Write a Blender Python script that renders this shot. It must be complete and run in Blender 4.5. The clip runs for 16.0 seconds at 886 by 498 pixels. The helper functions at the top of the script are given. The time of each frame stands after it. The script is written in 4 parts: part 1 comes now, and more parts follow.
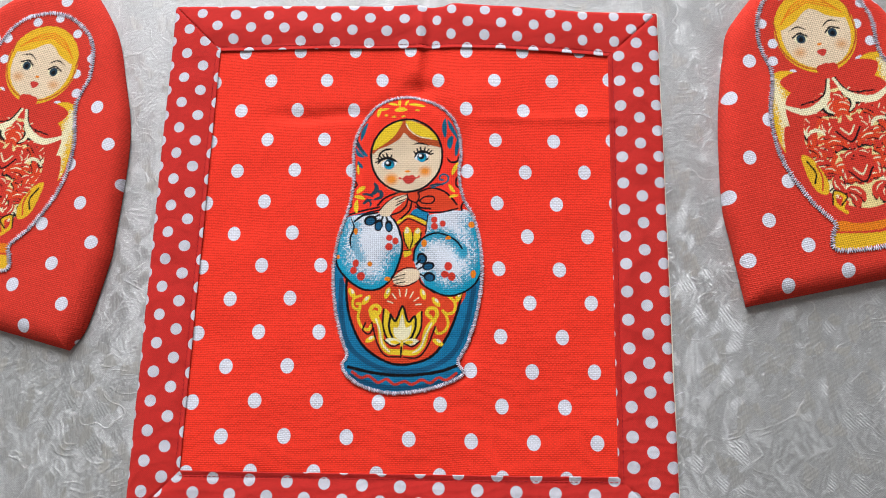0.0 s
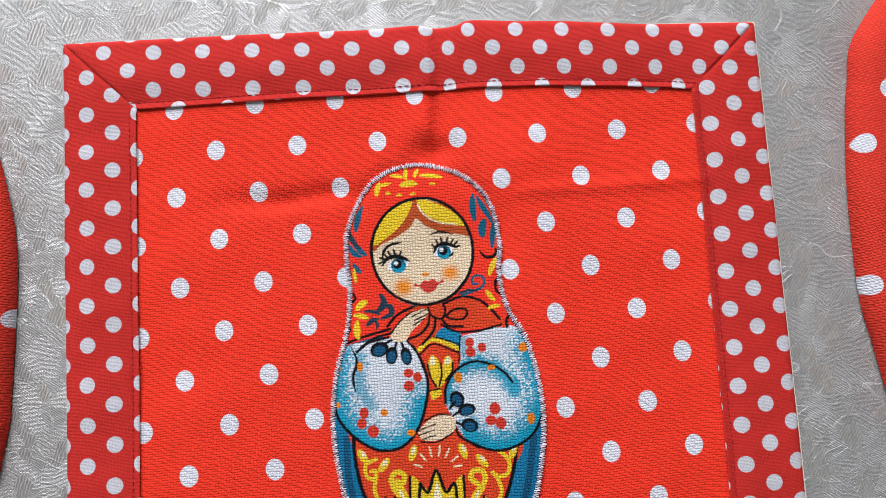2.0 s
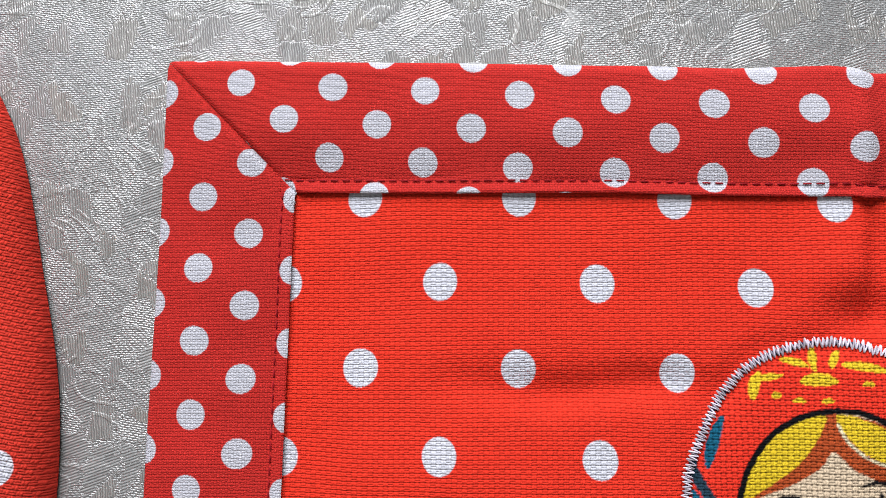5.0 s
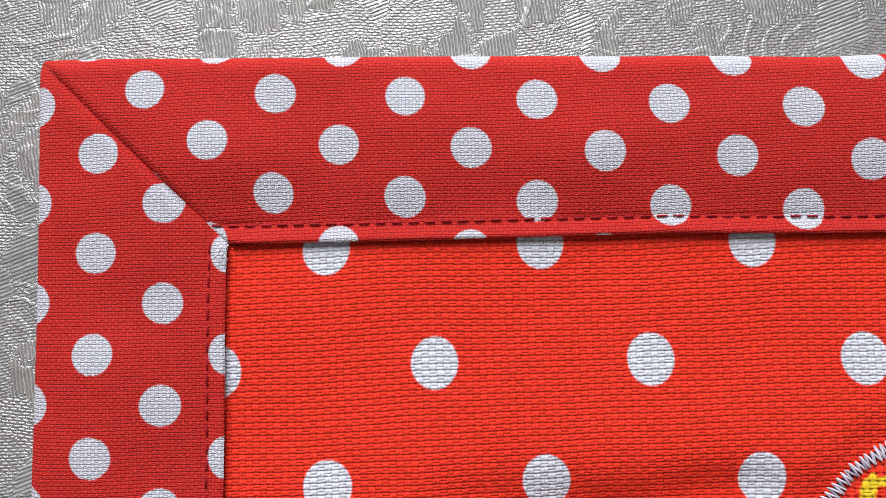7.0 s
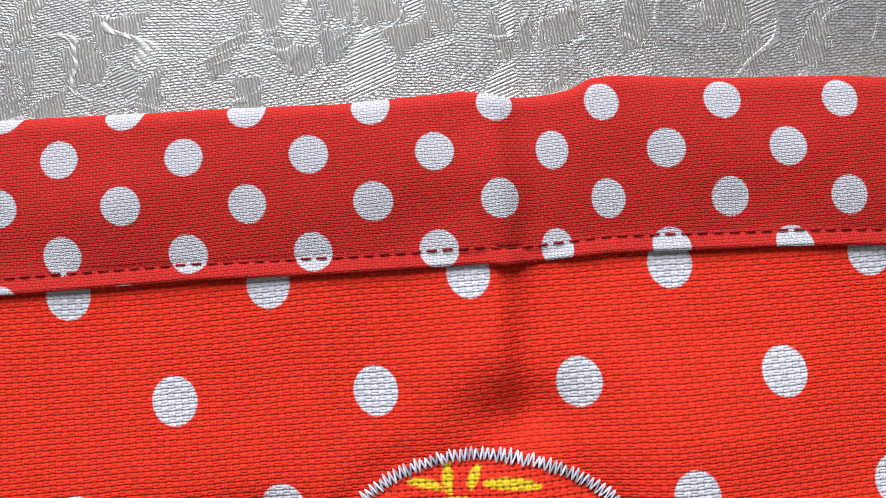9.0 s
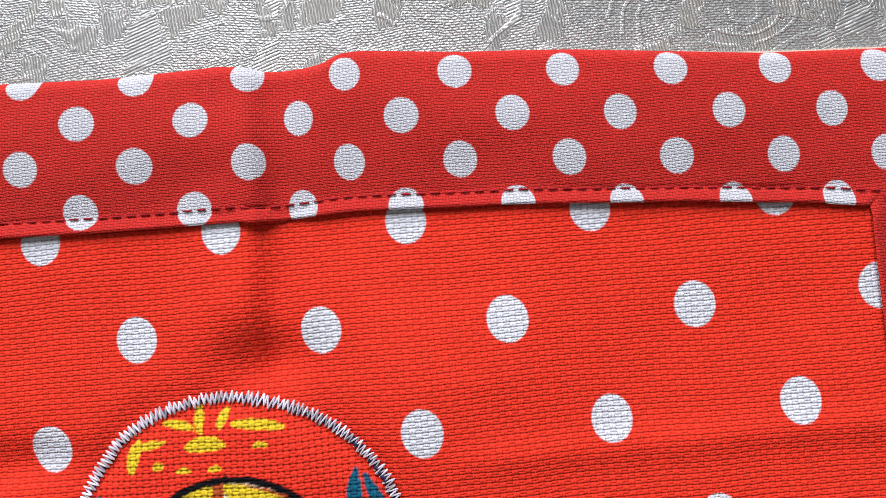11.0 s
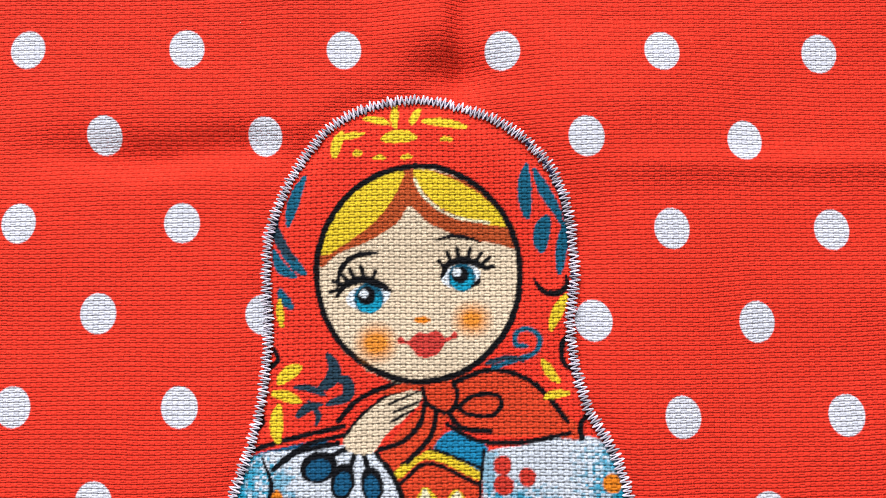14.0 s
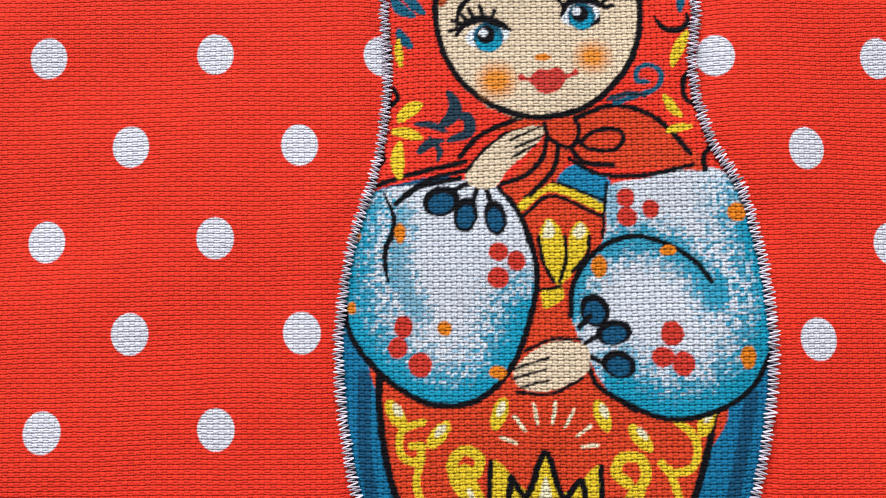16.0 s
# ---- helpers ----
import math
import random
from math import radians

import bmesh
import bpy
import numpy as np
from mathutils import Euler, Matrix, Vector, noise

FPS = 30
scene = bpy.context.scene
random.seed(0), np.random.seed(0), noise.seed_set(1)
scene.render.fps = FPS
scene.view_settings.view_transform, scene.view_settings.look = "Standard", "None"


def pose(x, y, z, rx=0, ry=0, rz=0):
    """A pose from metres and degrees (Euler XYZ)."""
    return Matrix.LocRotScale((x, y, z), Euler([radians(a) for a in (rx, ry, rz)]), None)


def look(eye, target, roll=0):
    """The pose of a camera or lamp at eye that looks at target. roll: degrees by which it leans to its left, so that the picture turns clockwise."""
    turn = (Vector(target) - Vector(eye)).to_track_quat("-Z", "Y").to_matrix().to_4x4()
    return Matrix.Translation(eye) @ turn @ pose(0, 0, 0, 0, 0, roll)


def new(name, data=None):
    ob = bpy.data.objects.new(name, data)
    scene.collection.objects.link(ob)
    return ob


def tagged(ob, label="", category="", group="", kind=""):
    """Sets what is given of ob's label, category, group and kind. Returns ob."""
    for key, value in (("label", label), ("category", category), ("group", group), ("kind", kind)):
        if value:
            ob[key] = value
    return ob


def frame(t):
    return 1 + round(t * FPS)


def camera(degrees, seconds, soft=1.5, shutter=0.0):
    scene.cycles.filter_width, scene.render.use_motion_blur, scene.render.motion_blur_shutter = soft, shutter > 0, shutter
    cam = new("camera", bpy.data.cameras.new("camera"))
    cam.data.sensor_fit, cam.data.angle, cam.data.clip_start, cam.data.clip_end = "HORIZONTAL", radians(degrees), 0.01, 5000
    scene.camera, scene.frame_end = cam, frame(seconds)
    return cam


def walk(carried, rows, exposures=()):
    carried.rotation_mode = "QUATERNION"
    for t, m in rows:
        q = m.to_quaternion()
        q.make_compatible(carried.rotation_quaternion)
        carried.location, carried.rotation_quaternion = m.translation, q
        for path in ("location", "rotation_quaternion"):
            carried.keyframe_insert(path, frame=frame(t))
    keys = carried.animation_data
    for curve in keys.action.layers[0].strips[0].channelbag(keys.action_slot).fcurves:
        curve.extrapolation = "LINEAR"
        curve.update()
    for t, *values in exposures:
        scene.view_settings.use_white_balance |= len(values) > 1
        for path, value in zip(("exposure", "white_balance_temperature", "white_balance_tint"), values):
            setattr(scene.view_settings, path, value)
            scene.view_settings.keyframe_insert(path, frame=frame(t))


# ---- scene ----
cam = camera(66.00, 16.0, soft=0.95)
PATH = [
    (0, pose(0.02990, -0.05669, 0.25771, 10.817, 3.564, 0.278)),
    (0.5, pose(0.01924, -0.03869, 0.23927, 9.771, 2.187, -3.221)),
    (1, pose(0.01167, -0.02062, 0.21789, 7.445, 0.317, -3.820)),
    (1.5, pose(0.01205, 0.00146, 0.20590, 6.846, -0.014, -4.705)),
    (2, pose(0.00482, 0.01324, 0.19049, 5.155, 0.383, -4.348)),
    (2.5, pose(-0.00381, 0.02733, 0.17287, 5.348, 0.670, -2.980)),
    (3, pose(-0.01029, 0.03899, 0.15471, 4.896, 1.454, -2.721)),
    (3.5, pose(-0.02322, 0.04528, 0.14239, 4.579, 1.986, -2.006)),
    (4, pose(-0.03740, 0.05104, 0.13172, 4.313, 2.087, -1.533)),
    (4.5, pose(-0.05122, 0.05692, 0.11483, 4.208, 2.163, -0.131)),
    (4.7, pose(-0.05143, 0.05782, 0.10923, 5.362, 3.016, 0.105)),
    (6.8, pose(-0.05911, 0.06978, 0.07420, 3.771, 0.551, -1.537)),
    (7, pose(-0.05579, 0.07105, 0.07382, 3.688, 0.484, -1.866)),
    (7.5, pose(-0.04403, 0.07561, 0.07341, 1.459, 0.821, -2.487)),
    (8, pose(-0.03143, 0.07546, 0.07419, 1.157, 0.258, -3.469)),
    (8.5, pose(-0.01575, 0.07576, 0.07667, 1.293, 0.467, -4.061)),
    (9, pose(-0.00143, 0.07337, 0.07740, 3.295, 1.103, -4.728)),
    (9.5, pose(0.00746, 0.07049, 0.07805, 3.774, 0.723, -4.976)),
    (10, pose(0.01492, 0.06884, 0.08017, 4.233, 1.008, -5.063)),
    (10.2, pose(0.01758, 0.06761, 0.08039, 3.931, 1.089, -5.100)),
    (12.3, pose(0.03857, 0.04812, 0.09214, 5.314, 1.624, -4.772)),
    (12.5, pose(0.03465, 0.04285, 0.09364, 6.007, 1.544, -4.403)),
    (13, pose(0.02435, 0.03672, 0.09784, 5.526, 0.937, -2.903)),
    (13.5, pose(0.01437, 0.03181, 0.09887, 5.488, 0.572, -2.001)),
    (14, pose(0.00402, 0.02499, 0.09515, 5.133, 0.980, -0.767)),
    (14.5, pose(-0.00166, 0.02141, 0.09220, 4.482, 0.456, -0.693)),
    (15, pose(-0.00893, 0.01328, 0.09219, 4.554, 0.550, -0.598)),
    (15.5, pose(-0.01193, 0.00112, 0.09280, 4.288, 0.571, -0.870)),
    (16, pose(-0.01368, -0.00930, 0.09244, 4.205, 0.661, -0.912)),
]
EXPOSURES = [(0, 0.04), (1.5, 0.0), (3.0, -0.14), (4.0, -0.14), (7.0, -0.22), (8.0, -0.21), (10.0, -0.21), (12.5, 0.06), (13.5, 0.06), (14.5, 0.0), (16, -0.08)]
walk(cam, PATH, EXPOSURES)

# ---- world, window light, exposure ----
world = bpy.data.worlds.new("world")
scene.world = world
world.use_nodes = True
sky = world.node_tree.nodes.new("ShaderNodeTexSky")
sky.sky_type, sky.sun_disc = "NISHITA", False
sky.sun_elevation, sky.sun_rotation = radians(38), radians(20)
world.node_tree.links.new(sky.outputs[0], world.node_tree.nodes["Background"].inputs[0])
world.node_tree.nodes["Background"].inputs[1].default_value = 0.1
lamp = bpy.data.lights.new("window_daylight", "AREA")
lamp.shape, lamp.size, lamp.size_y, lamp.energy = "RECTANGLE", 1.3, 1.36, 76
lamp.color = (0.96, 0.965, 1.0)
new("window_daylight", lamp).matrix_world = look((-0.35, 1.56, 1.02), (-0.25, 0.0, 0.1))

# ---- node helpers ----


class Nodes:
    """Short hand for building a node material."""

    def __init__(self, name, rough=0.85, sheen=0.0):
        self.mat = bpy.data.materials.new(name)
        self.mat.use_nodes = True
        self.tree = self.mat.node_tree
        self.bsdf = self.tree.nodes["Principled BSDF"]
        self.bsdf.inputs["Roughness"].default_value = rough
        self.bsdf.inputs["Specular IOR Level"].default_value = 0.12
        self.bsdf.inputs["Sheen Weight"].default_value = sheen
        self.bsdf.inputs["Sheen Roughness"].default_value = 0.5

    def put(self, socket, value):
        if isinstance(value, bpy.types.NodeSocket):
            self.tree.links.new(value, socket)
        else:
            socket.default_value = value

    def math(self, op, a, b=0.0, c=0.0):
        n = self.tree.nodes.new("ShaderNodeMath")
        n.operation = op
        for socket, value in zip(n.inputs, (a, b, c)):
            self.put(socket, value)
        return n.outputs[0]

    def vec(self, x, y, z=0.0):
        n = self.tree.nodes.new("ShaderNodeCombineXYZ")
        for socket, value in zip(n.inputs, (x, y, z)):
            self.put(socket, value)
        return n.outputs[0]

    def mm(self):
        """Object coordinates in millimetres: the vector, x and y."""
        co = self.tree.nodes.new("ShaderNodeTexCoord")
        n = self.tree.nodes.new("ShaderNodeVectorMath")
        n.operation = "SCALE"
        self.put(n.inputs[0], co.outputs["Object"])
        n.inputs["Scale"].default_value = 1000.0
        s = self.tree.nodes.new("ShaderNodeSeparateXYZ")
        self.put(s.inputs[0], n.outputs[0])
        return n.outputs[0], s.outputs[0], s.outputs[1]

    def noise(self, vector, scale, detail=2.0, rough=0.5):
        n = self.tree.nodes.new("ShaderNodeTexNoise")
        self.put(n.inputs["Vector"], vector)
        n.inputs["Scale"].default_value = scale
        n.inputs["Detail"].default_value = detail
        n.inputs["Roughness"].default_value = rough
        return n.outputs["Fac"]

    def ramp(self, value, a, b, lo=0.0, hi=1.0):
        n = self.tree.nodes.new("ShaderNodeMapRange")
        n.interpolation_type = "SMOOTHSTEP"
        for socket, v in zip(n.inputs, (value, a, b, lo, hi)):
            self.put(socket, v)
        return n.outputs[0]

    def mix(self, fac, a, b, mode="MIX"):
        n = self.tree.nodes.new("ShaderNodeMix")
        n.data_type, n.blend_type = "RGBA", mode
        self.put(n.inputs[0], fac)
        for socket, v in ((n.inputs[6], a), (n.inputs[7], b)):
            self.put(socket, (*v, 1.0) if isinstance(v, tuple) else v)
        return n.outputs[2]

    def bump(self, height, strength, distance):
        n = self.tree.nodes.new("ShaderNodeBump")
        n.inputs["Strength"].default_value = strength
        n.inputs["Distance"].default_value = distance
        self.put(n.inputs["Height"], height)
        self.put(self.bsdf.inputs["Normal"], n.outputs[0])
        self.put(self.bsdf.inputs["Coat Normal"], n.outputs[0])

    def cubic(self, x, y, c):
        """The cubic polynomial of x and y with the ten factors c."""
        xx, yy, xy = self.math("MULTIPLY", x, x), self.math("MULTIPLY", y, y), self.math("MULTIPLY", x, y)
        powers = (x, y, xx, xy, yy, self.math("MULTIPLY", xx, x), self.math("MULTIPLY", xx, y), self.math("MULTIPLY", x, yy), self.math("MULTIPLY", yy, y))
        total = c[0]
        for p, k in zip(powers, c[1:]):
            total = self.math("MULTIPLY_ADD", p, k, total)
        return total

    def stretched_dots(self, x, y, along, across, la, lb):
        """Dots of a lattice that sewing has pulled a little out of true."""
        x, y = self.math("MULTIPLY", x, 0.01), self.math("MULTIPLY", y, 0.01)
        return self.spots(self.cubic(x, y, along), self.cubic(x, y, across), la, lb)

    def dots(self, x, y, origin, e1, e2, rx, ry):
        """1 inside the printed dots of a centred lattice with the vectors e1 and e2, in millimetres."""
        det = e1[0] * e2[1] - e1[1] * e2[0]
        u, v = self.math("SUBTRACT", x, origin[0]), self.math("SUBTRACT", y, origin[1])
        a = self.math("MULTIPLY_ADD", u, e2[1] / det, self.math("MULTIPLY", v, -e2[0] / det))
        b = self.math("MULTIPLY_ADD", v, e1[0] / det, self.math("MULTIPLY", u, -e1[1] / det))
        return self.spots(a, b, math.hypot(*e1) / rx, math.hypot(*e2) / ry)

    def spots(self, a, b, la, lb):
        far = []
        for shift in (0.0, 0.5):
            p = [self.math("SUBTRACT", w, self.math("ROUND", w)) for w in (self.math("ADD", a, shift), self.math("ADD", b, shift))]
            p = [self.math("MULTIPLY", w, size) for w, size in zip(p, (la, lb))]
            far.append(self.math("SQRT", self.math("MULTIPLY_ADD", p[0], p[0], self.math("MULTIPLY", p[1], p[1]))))
        return self.ramp(self.math("MINIMUM", *far), 0.95, 1.05, 1.0, 0.0)


def weave(n, place, x, y, width, height, depth, cross=0.6, even=0.16):
    """Basket weave: rows of paired weft floats, staggered from row to row, with short paired warp floats standing between them. Returns the gap mask, a shade for each float and fuzz."""
    fuzz = n.noise(place, 3.6, 4.0, 0.65)
    fine = n.math("MULTIPLY_ADD", n.noise(place, 0.9, 2.0), 0.24 * height, -0.12 * height)
    u = n.math("ADD", x, n.math("MULTIPLY_ADD", n.noise(place, 0.35, 2.0), 0.26 * width, -0.13 * width))
    v = n.math("ADD", n.math("ADD", y, fine), n.math("MULTIPLY_ADD", n.noise(place, 0.03, 2.0), 2.0, -1.0))
    row = n.math("DIVIDE", v, height)
    across = n.math("DIVIDE", u, width)

    def hump(w):
        return n.math("SUBTRACT", 1.0, n.math("MULTIPLY", w, w))

    line = n.math("FLOOR", row)
    rim = n.math("ABSOLUTE", n.math("MULTIPLY_ADD", n.math("SUBTRACT", row, line), 2.0, -1.0))
    step = n.math("MULTIPLY_ADD", line, 0.5, across)
    piece = n.math("FLOOR", step)
    tip = n.math("ABSOLUTE", n.math("MULTIPLY_ADD", n.math("SUBTRACT", step, piece), 2.0, -1.0))
    up = n.ramp(tip, 0.44, 0.56)
    weft = n.math("MULTIPLY_ADD", hump(n.math("MULTIPLY_ADD", rim, 2.0, -1.0)), 0.40, n.math("MULTIPLY", hump(tip), 0.35))
    warp = n.math("MULTIPLY_ADD", hump(n.math("MULTIPLY_ADD", tip, 4.0, -3.0)), 0.30, n.math("MULTIPLY", hump(rim), 0.62))
    h = n.math("MULTIPLY_ADD", up, n.math("SUBTRACT", warp, weft), weft)
    off = n.math("ABSOLUTE", n.math("SUBTRACT", tip, 0.5))
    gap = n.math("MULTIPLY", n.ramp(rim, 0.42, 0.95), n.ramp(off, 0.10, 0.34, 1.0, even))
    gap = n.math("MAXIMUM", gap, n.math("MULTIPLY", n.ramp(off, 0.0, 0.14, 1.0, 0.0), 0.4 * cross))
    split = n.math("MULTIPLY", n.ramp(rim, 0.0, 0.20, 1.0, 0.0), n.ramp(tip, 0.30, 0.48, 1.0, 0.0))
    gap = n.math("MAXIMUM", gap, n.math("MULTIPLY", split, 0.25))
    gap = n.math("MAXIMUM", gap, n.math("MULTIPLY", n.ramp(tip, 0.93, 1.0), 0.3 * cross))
    pick = n.tree.nodes.new("ShaderNodeTexWhiteNoise")
    pick.noise_dimensions = "2D"
    n.put(pick.inputs["Vector"], n.vec(line, n.math("MULTIPLY_ADD", up, 0.5, piece)))
    h = n.math("ADD", h, n.math("MULTIPLY_ADD", fuzz, 0.5, n.math("MULTIPLY", gap, -0.25)))
    n.bump(h, 1.0, depth)
    return gap, n.math("MULTIPLY_ADD", up, 0.5, n.math("MULTIPLY", pick.outputs["Value"], 0.9)), fuzz


def cloth_colour(n, place, base, gap, shade, fuzz, gap_shade):
    """Thread by thread variation, faded patches and painted shade that darkens the gaps between the threads."""
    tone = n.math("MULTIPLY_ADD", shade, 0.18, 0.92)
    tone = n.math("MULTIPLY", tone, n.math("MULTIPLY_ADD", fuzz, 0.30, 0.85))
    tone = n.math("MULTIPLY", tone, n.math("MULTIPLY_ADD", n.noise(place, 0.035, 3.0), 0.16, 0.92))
    tone = n.math("MULTIPLY", tone, n.math("MULTIPLY_ADD", gap, -gap_shade, 1.0))
    c = n.tree.nodes.new("ShaderNodeVectorMath")
    c.operation = "SCALE"
    n.put(c.inputs[0], base)
    n.put(c.inputs["Scale"], tone)
    n.put(n.bsdf.inputs["Base Color"], c.outputs[0])


def dotted_cloth(name, red, white, lattice, radii, thread, gap_shade=0.4, slips=(), cross=0.6, even=0.3):
    n = Nodes(name, 0.88, 0.0)
    place, x, y = n.mm()
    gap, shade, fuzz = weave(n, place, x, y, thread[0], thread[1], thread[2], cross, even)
    px = n.math("ADD", x, n.math("MULTIPLY_ADD", n.noise(place, 0.12, 1.0), 0.4, -0.2))
    py = n.math("ADD", y, n.math("MULTIPLY_ADD", fuzz, 0.5, -0.25))
    for a, b, much in slips:
        px = n.math("ADD", px, n.ramp(x, a, b, 0.0, much))
    if len(lattice) == 2:
        spot = n.stretched_dots(px, py, *lattice, 22.96 / radii[0], 25.6 / radii[1])
    else:
        spot = n.dots(px, py, *lattice, *radii)
    cloth_colour(n, place, n.mix(spot, red, white), gap, shade, fuzz, gap_shade)
    return n.mat


def painted_cloth(name):
    n = Nodes(name, 0.88, 0.0)
    place, x, y = n.mm()
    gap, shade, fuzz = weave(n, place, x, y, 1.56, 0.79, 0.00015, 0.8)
    a = n.tree.nodes.new("ShaderNodeVertexColor")
    a.layer_name = "print"
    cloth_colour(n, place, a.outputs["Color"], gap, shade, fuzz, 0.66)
    return n.mat


def thread_mat(name, colour, vary=0.25):
    n = Nodes(name, 0.6, 0.0)
    place, x, y = n.mm()
    g = n.tree.nodes.new("ShaderNodeNewGeometry")
    tone = n.math("MULTIPLY_ADD", g.outputs["Random Per Island"], vary * 2, 1 - vary)
    tone = n.math("MULTIPLY", tone, n.math("MULTIPLY_ADD", n.noise(place, 6.0, 2.0), 0.4, 0.8))
    c = n.tree.nodes.new("ShaderNodeVectorMath")
    c.operation = "SCALE"
    c.inputs[0].default_value = colour
    n.put(c.inputs["Scale"], tone)
    n.put(n.bsdf.inputs["Base Color"], c.outputs[0])
    return n.mat


def plain(name, colour, rough=0.8, scale=0.02):
    n = Nodes(name, rough)
    place, x, y = n.mm()
    tone = n.math("MULTIPLY_ADD", n.noise(place, scale, 5.0), 0.25, 0.87)
    c = n.tree.nodes.new("ShaderNodeVectorMath")
    c.operation = "SCALE"
    c.inputs[0].default_value = colour
    n.put(c.inputs["Scale"], tone)
    n.put(n.bsdf.inputs["Base Color"], c.outputs[0])
    n.bump(n.noise(place, scale * 20, 4.0), 0.3, 0.0005)
    return n.mat


def damask():
    """White figured damask: a ground of short bright floats, leaves of upright or slanting satin floats, and white corded scrolls."""
    n = Nodes("white_damask", 0.5, 0.0)
    n.bsdf.inputs["Specular IOR Level"].default_value = 0.7
    n.bsdf.inputs["Coat Weight"].default_value = 1.0
    n.bsdf.inputs["Coat Roughness"].default_value = 0.33
    n.bsdf.inputs["Coat IOR"].default_value = 2.05
    place, x, y = n.mm()
    bend = n.math("MULTIPLY_ADD", n.noise(place, 0.11, 2.0), 8.0, -4.0)
    bend2 = n.math("MULTIPLY_ADD", n.noise(n.vec(y, x, 7.0), 0.11, 2.0), 8.0, -4.0)
    fray = n.math("MULTIPLY_ADD", n.noise(place, 1.1, 2.0), 3.2, -1.6)
    warped = n.vec(n.math("ADD", n.math("ADD", x, bend), fray), n.math("MULTIPLY_ADD", y, 0.75, n.math("MULTIPLY_ADD", fray, 0.5, bend2)))
    cells = []
    for feature in ("F1", "DISTANCE_TO_EDGE"):
        cell = n.tree.nodes.new("ShaderNodeTexVoronoi")
        cell.voronoi_dimensions, cell.feature = "2D", feature
        n.put(cell.inputs["Vector"], warped)
        cell.inputs["Scale"].default_value = 0.24
        cells.append(cell)
    sep = n.tree.nodes.new("ShaderNodeSeparateColor")
    n.put(sep.inputs[0], cells[0].outputs["Color"])

    def threads(along, across, length, pitch, shift, ends):
        """Floats of one direction: a profile across the float, a random value for each and the gap round it."""
        row = n.math("DIVIDE", across, pitch)
        line = n.math("FLOOR", row)
        step = n.math("MULTIPLY_ADD", line, shift, n.math("DIVIDE", along, length))
        piece = n.math("FLOOR", step)
        rim = n.math("ABSOLUTE", n.math("MULTIPLY_ADD", n.math("SUBTRACT", row, line), 2.0, -1.0))
        tip = n.math("ABSOLUTE", n.math("MULTIPLY_ADD", n.math("SUBTRACT", step, piece), 2.0, -1.0))
        pick = n.tree.nodes.new("ShaderNodeTexWhiteNoise")
        pick.noise_dimensions = "2D"
        n.put(pick.inputs["Vector"], n.vec(line, piece))
        return pick.outputs["Value"], n.math("MAXIMUM", n.ramp(rim, 0.15, 0.95), n.ramp(tip, 0.45, 0.98, 0.0, ends))

    jig = n.math("MULTIPLY_ADD", n.noise(place, 0.9, 3.0, 0.6), 0.5, -0.25)
    jx, jy = n.math("ADD", x, jig), n.math("ADD", y, n.math("MULTIPLY", jig, 0.6))
    lean = n.math("MULTIPLY_ADD", sep.outputs[0], 0.8, -0.4)
    ground = threads(n.math("MULTIPLY_ADD", jy, 0.3, jx), n.math("MULTIPLY_ADD", n.math("MULTIPLY", lean, 0.5), jx, jy), 0.86, 0.36, 0.37, 1.0)
    upright = threads(jy, n.math("MULTIPLY_ADD", jy, 0.12, jx), 3.8, 0.40, 0.31, 0.0)
    slant = threads(n.math("MULTIPLY_ADD", jy, 0.45, jx), n.math("MULTIPLY_ADD", jx, -0.35, jy), 3.2, 0.46, 0.43, 0.4)
    # which leaf carries which floats
    inside = n.ramp(cells[1].outputs["Distance"], 0.03, 0.10)
    tall = n.math("MULTIPLY", inside, n.ramp(sep.outputs[1], 0.66, 0.68))
    satin = n.math("MULTIPLY", inside, n.ramp(sep.outputs[1], 0.15, 0.13))
    # corded scrolls and the ribs of fans run along winding lines, in drifts
    field = n.noise(n.vec(x, n.math("MULTIPLY", y, 1.3)), 0.055, 1.0)
    drift = n.noise(place, 0.035, 2.0)
    cord = n.math("MULTIPLY", n.ramp(n.math("ABSOLUTE", n.math("SUBTRACT", field, 0.5)), 0.010, 0.005), n.ramp(drift, 0.54, 0.62))
    ribs = n.math("MULTIPLY", n.ramp(n.math("SINE", n.math("MULTIPLY", field, 80.0)), 0.45, 0.95), n.ramp(drift, 0.60, 0.48))
    ribs = n.math("MULTIPLY", ribs, n.ramp(n.noise(place, 0.22, 1.0), 0.40, 0.48))
    twist = n.math("ABSOLUTE", n.math("SINE", n.math("MULTIPLY", n.math("MULTIPLY_ADD", y, 0.8, x), 2.6)))

    def blend(pair):
        w = n.math("MULTIPLY_ADD", tall, n.math("SUBTRACT", upright[pair], ground[pair]), ground[pair])
        return n.math("MULTIPLY_ADD", satin, n.math("SUBTRACT", slant[pair], w), w)

    shade, gap = blend(0), blend(1)
    gap = n.math("MULTIPLY", gap, n.math("SUBTRACT", 1.0, n.math("MULTIPLY", cord, 0.8)))
    k = n.math("MULTIPLY_ADD", shade, 0.30, 0.86)
    # shade in the gaps round the floats, painted as darker colour
    k = n.math("MULTIPLY", k, n.math("MULTIPLY_ADD", gap, -0.50, 1.16))
    k = n.math("MULTIPLY", k, n.math("MULTIPLY_ADD", n.noise(place, 0.012, 3.0), 0.14, 0.93))
    k = n.math("MULTIPLY", k, n.math("MULTIPLY_ADD", n.math("MAXIMUM", tall, satin), -0.05, 1.0))
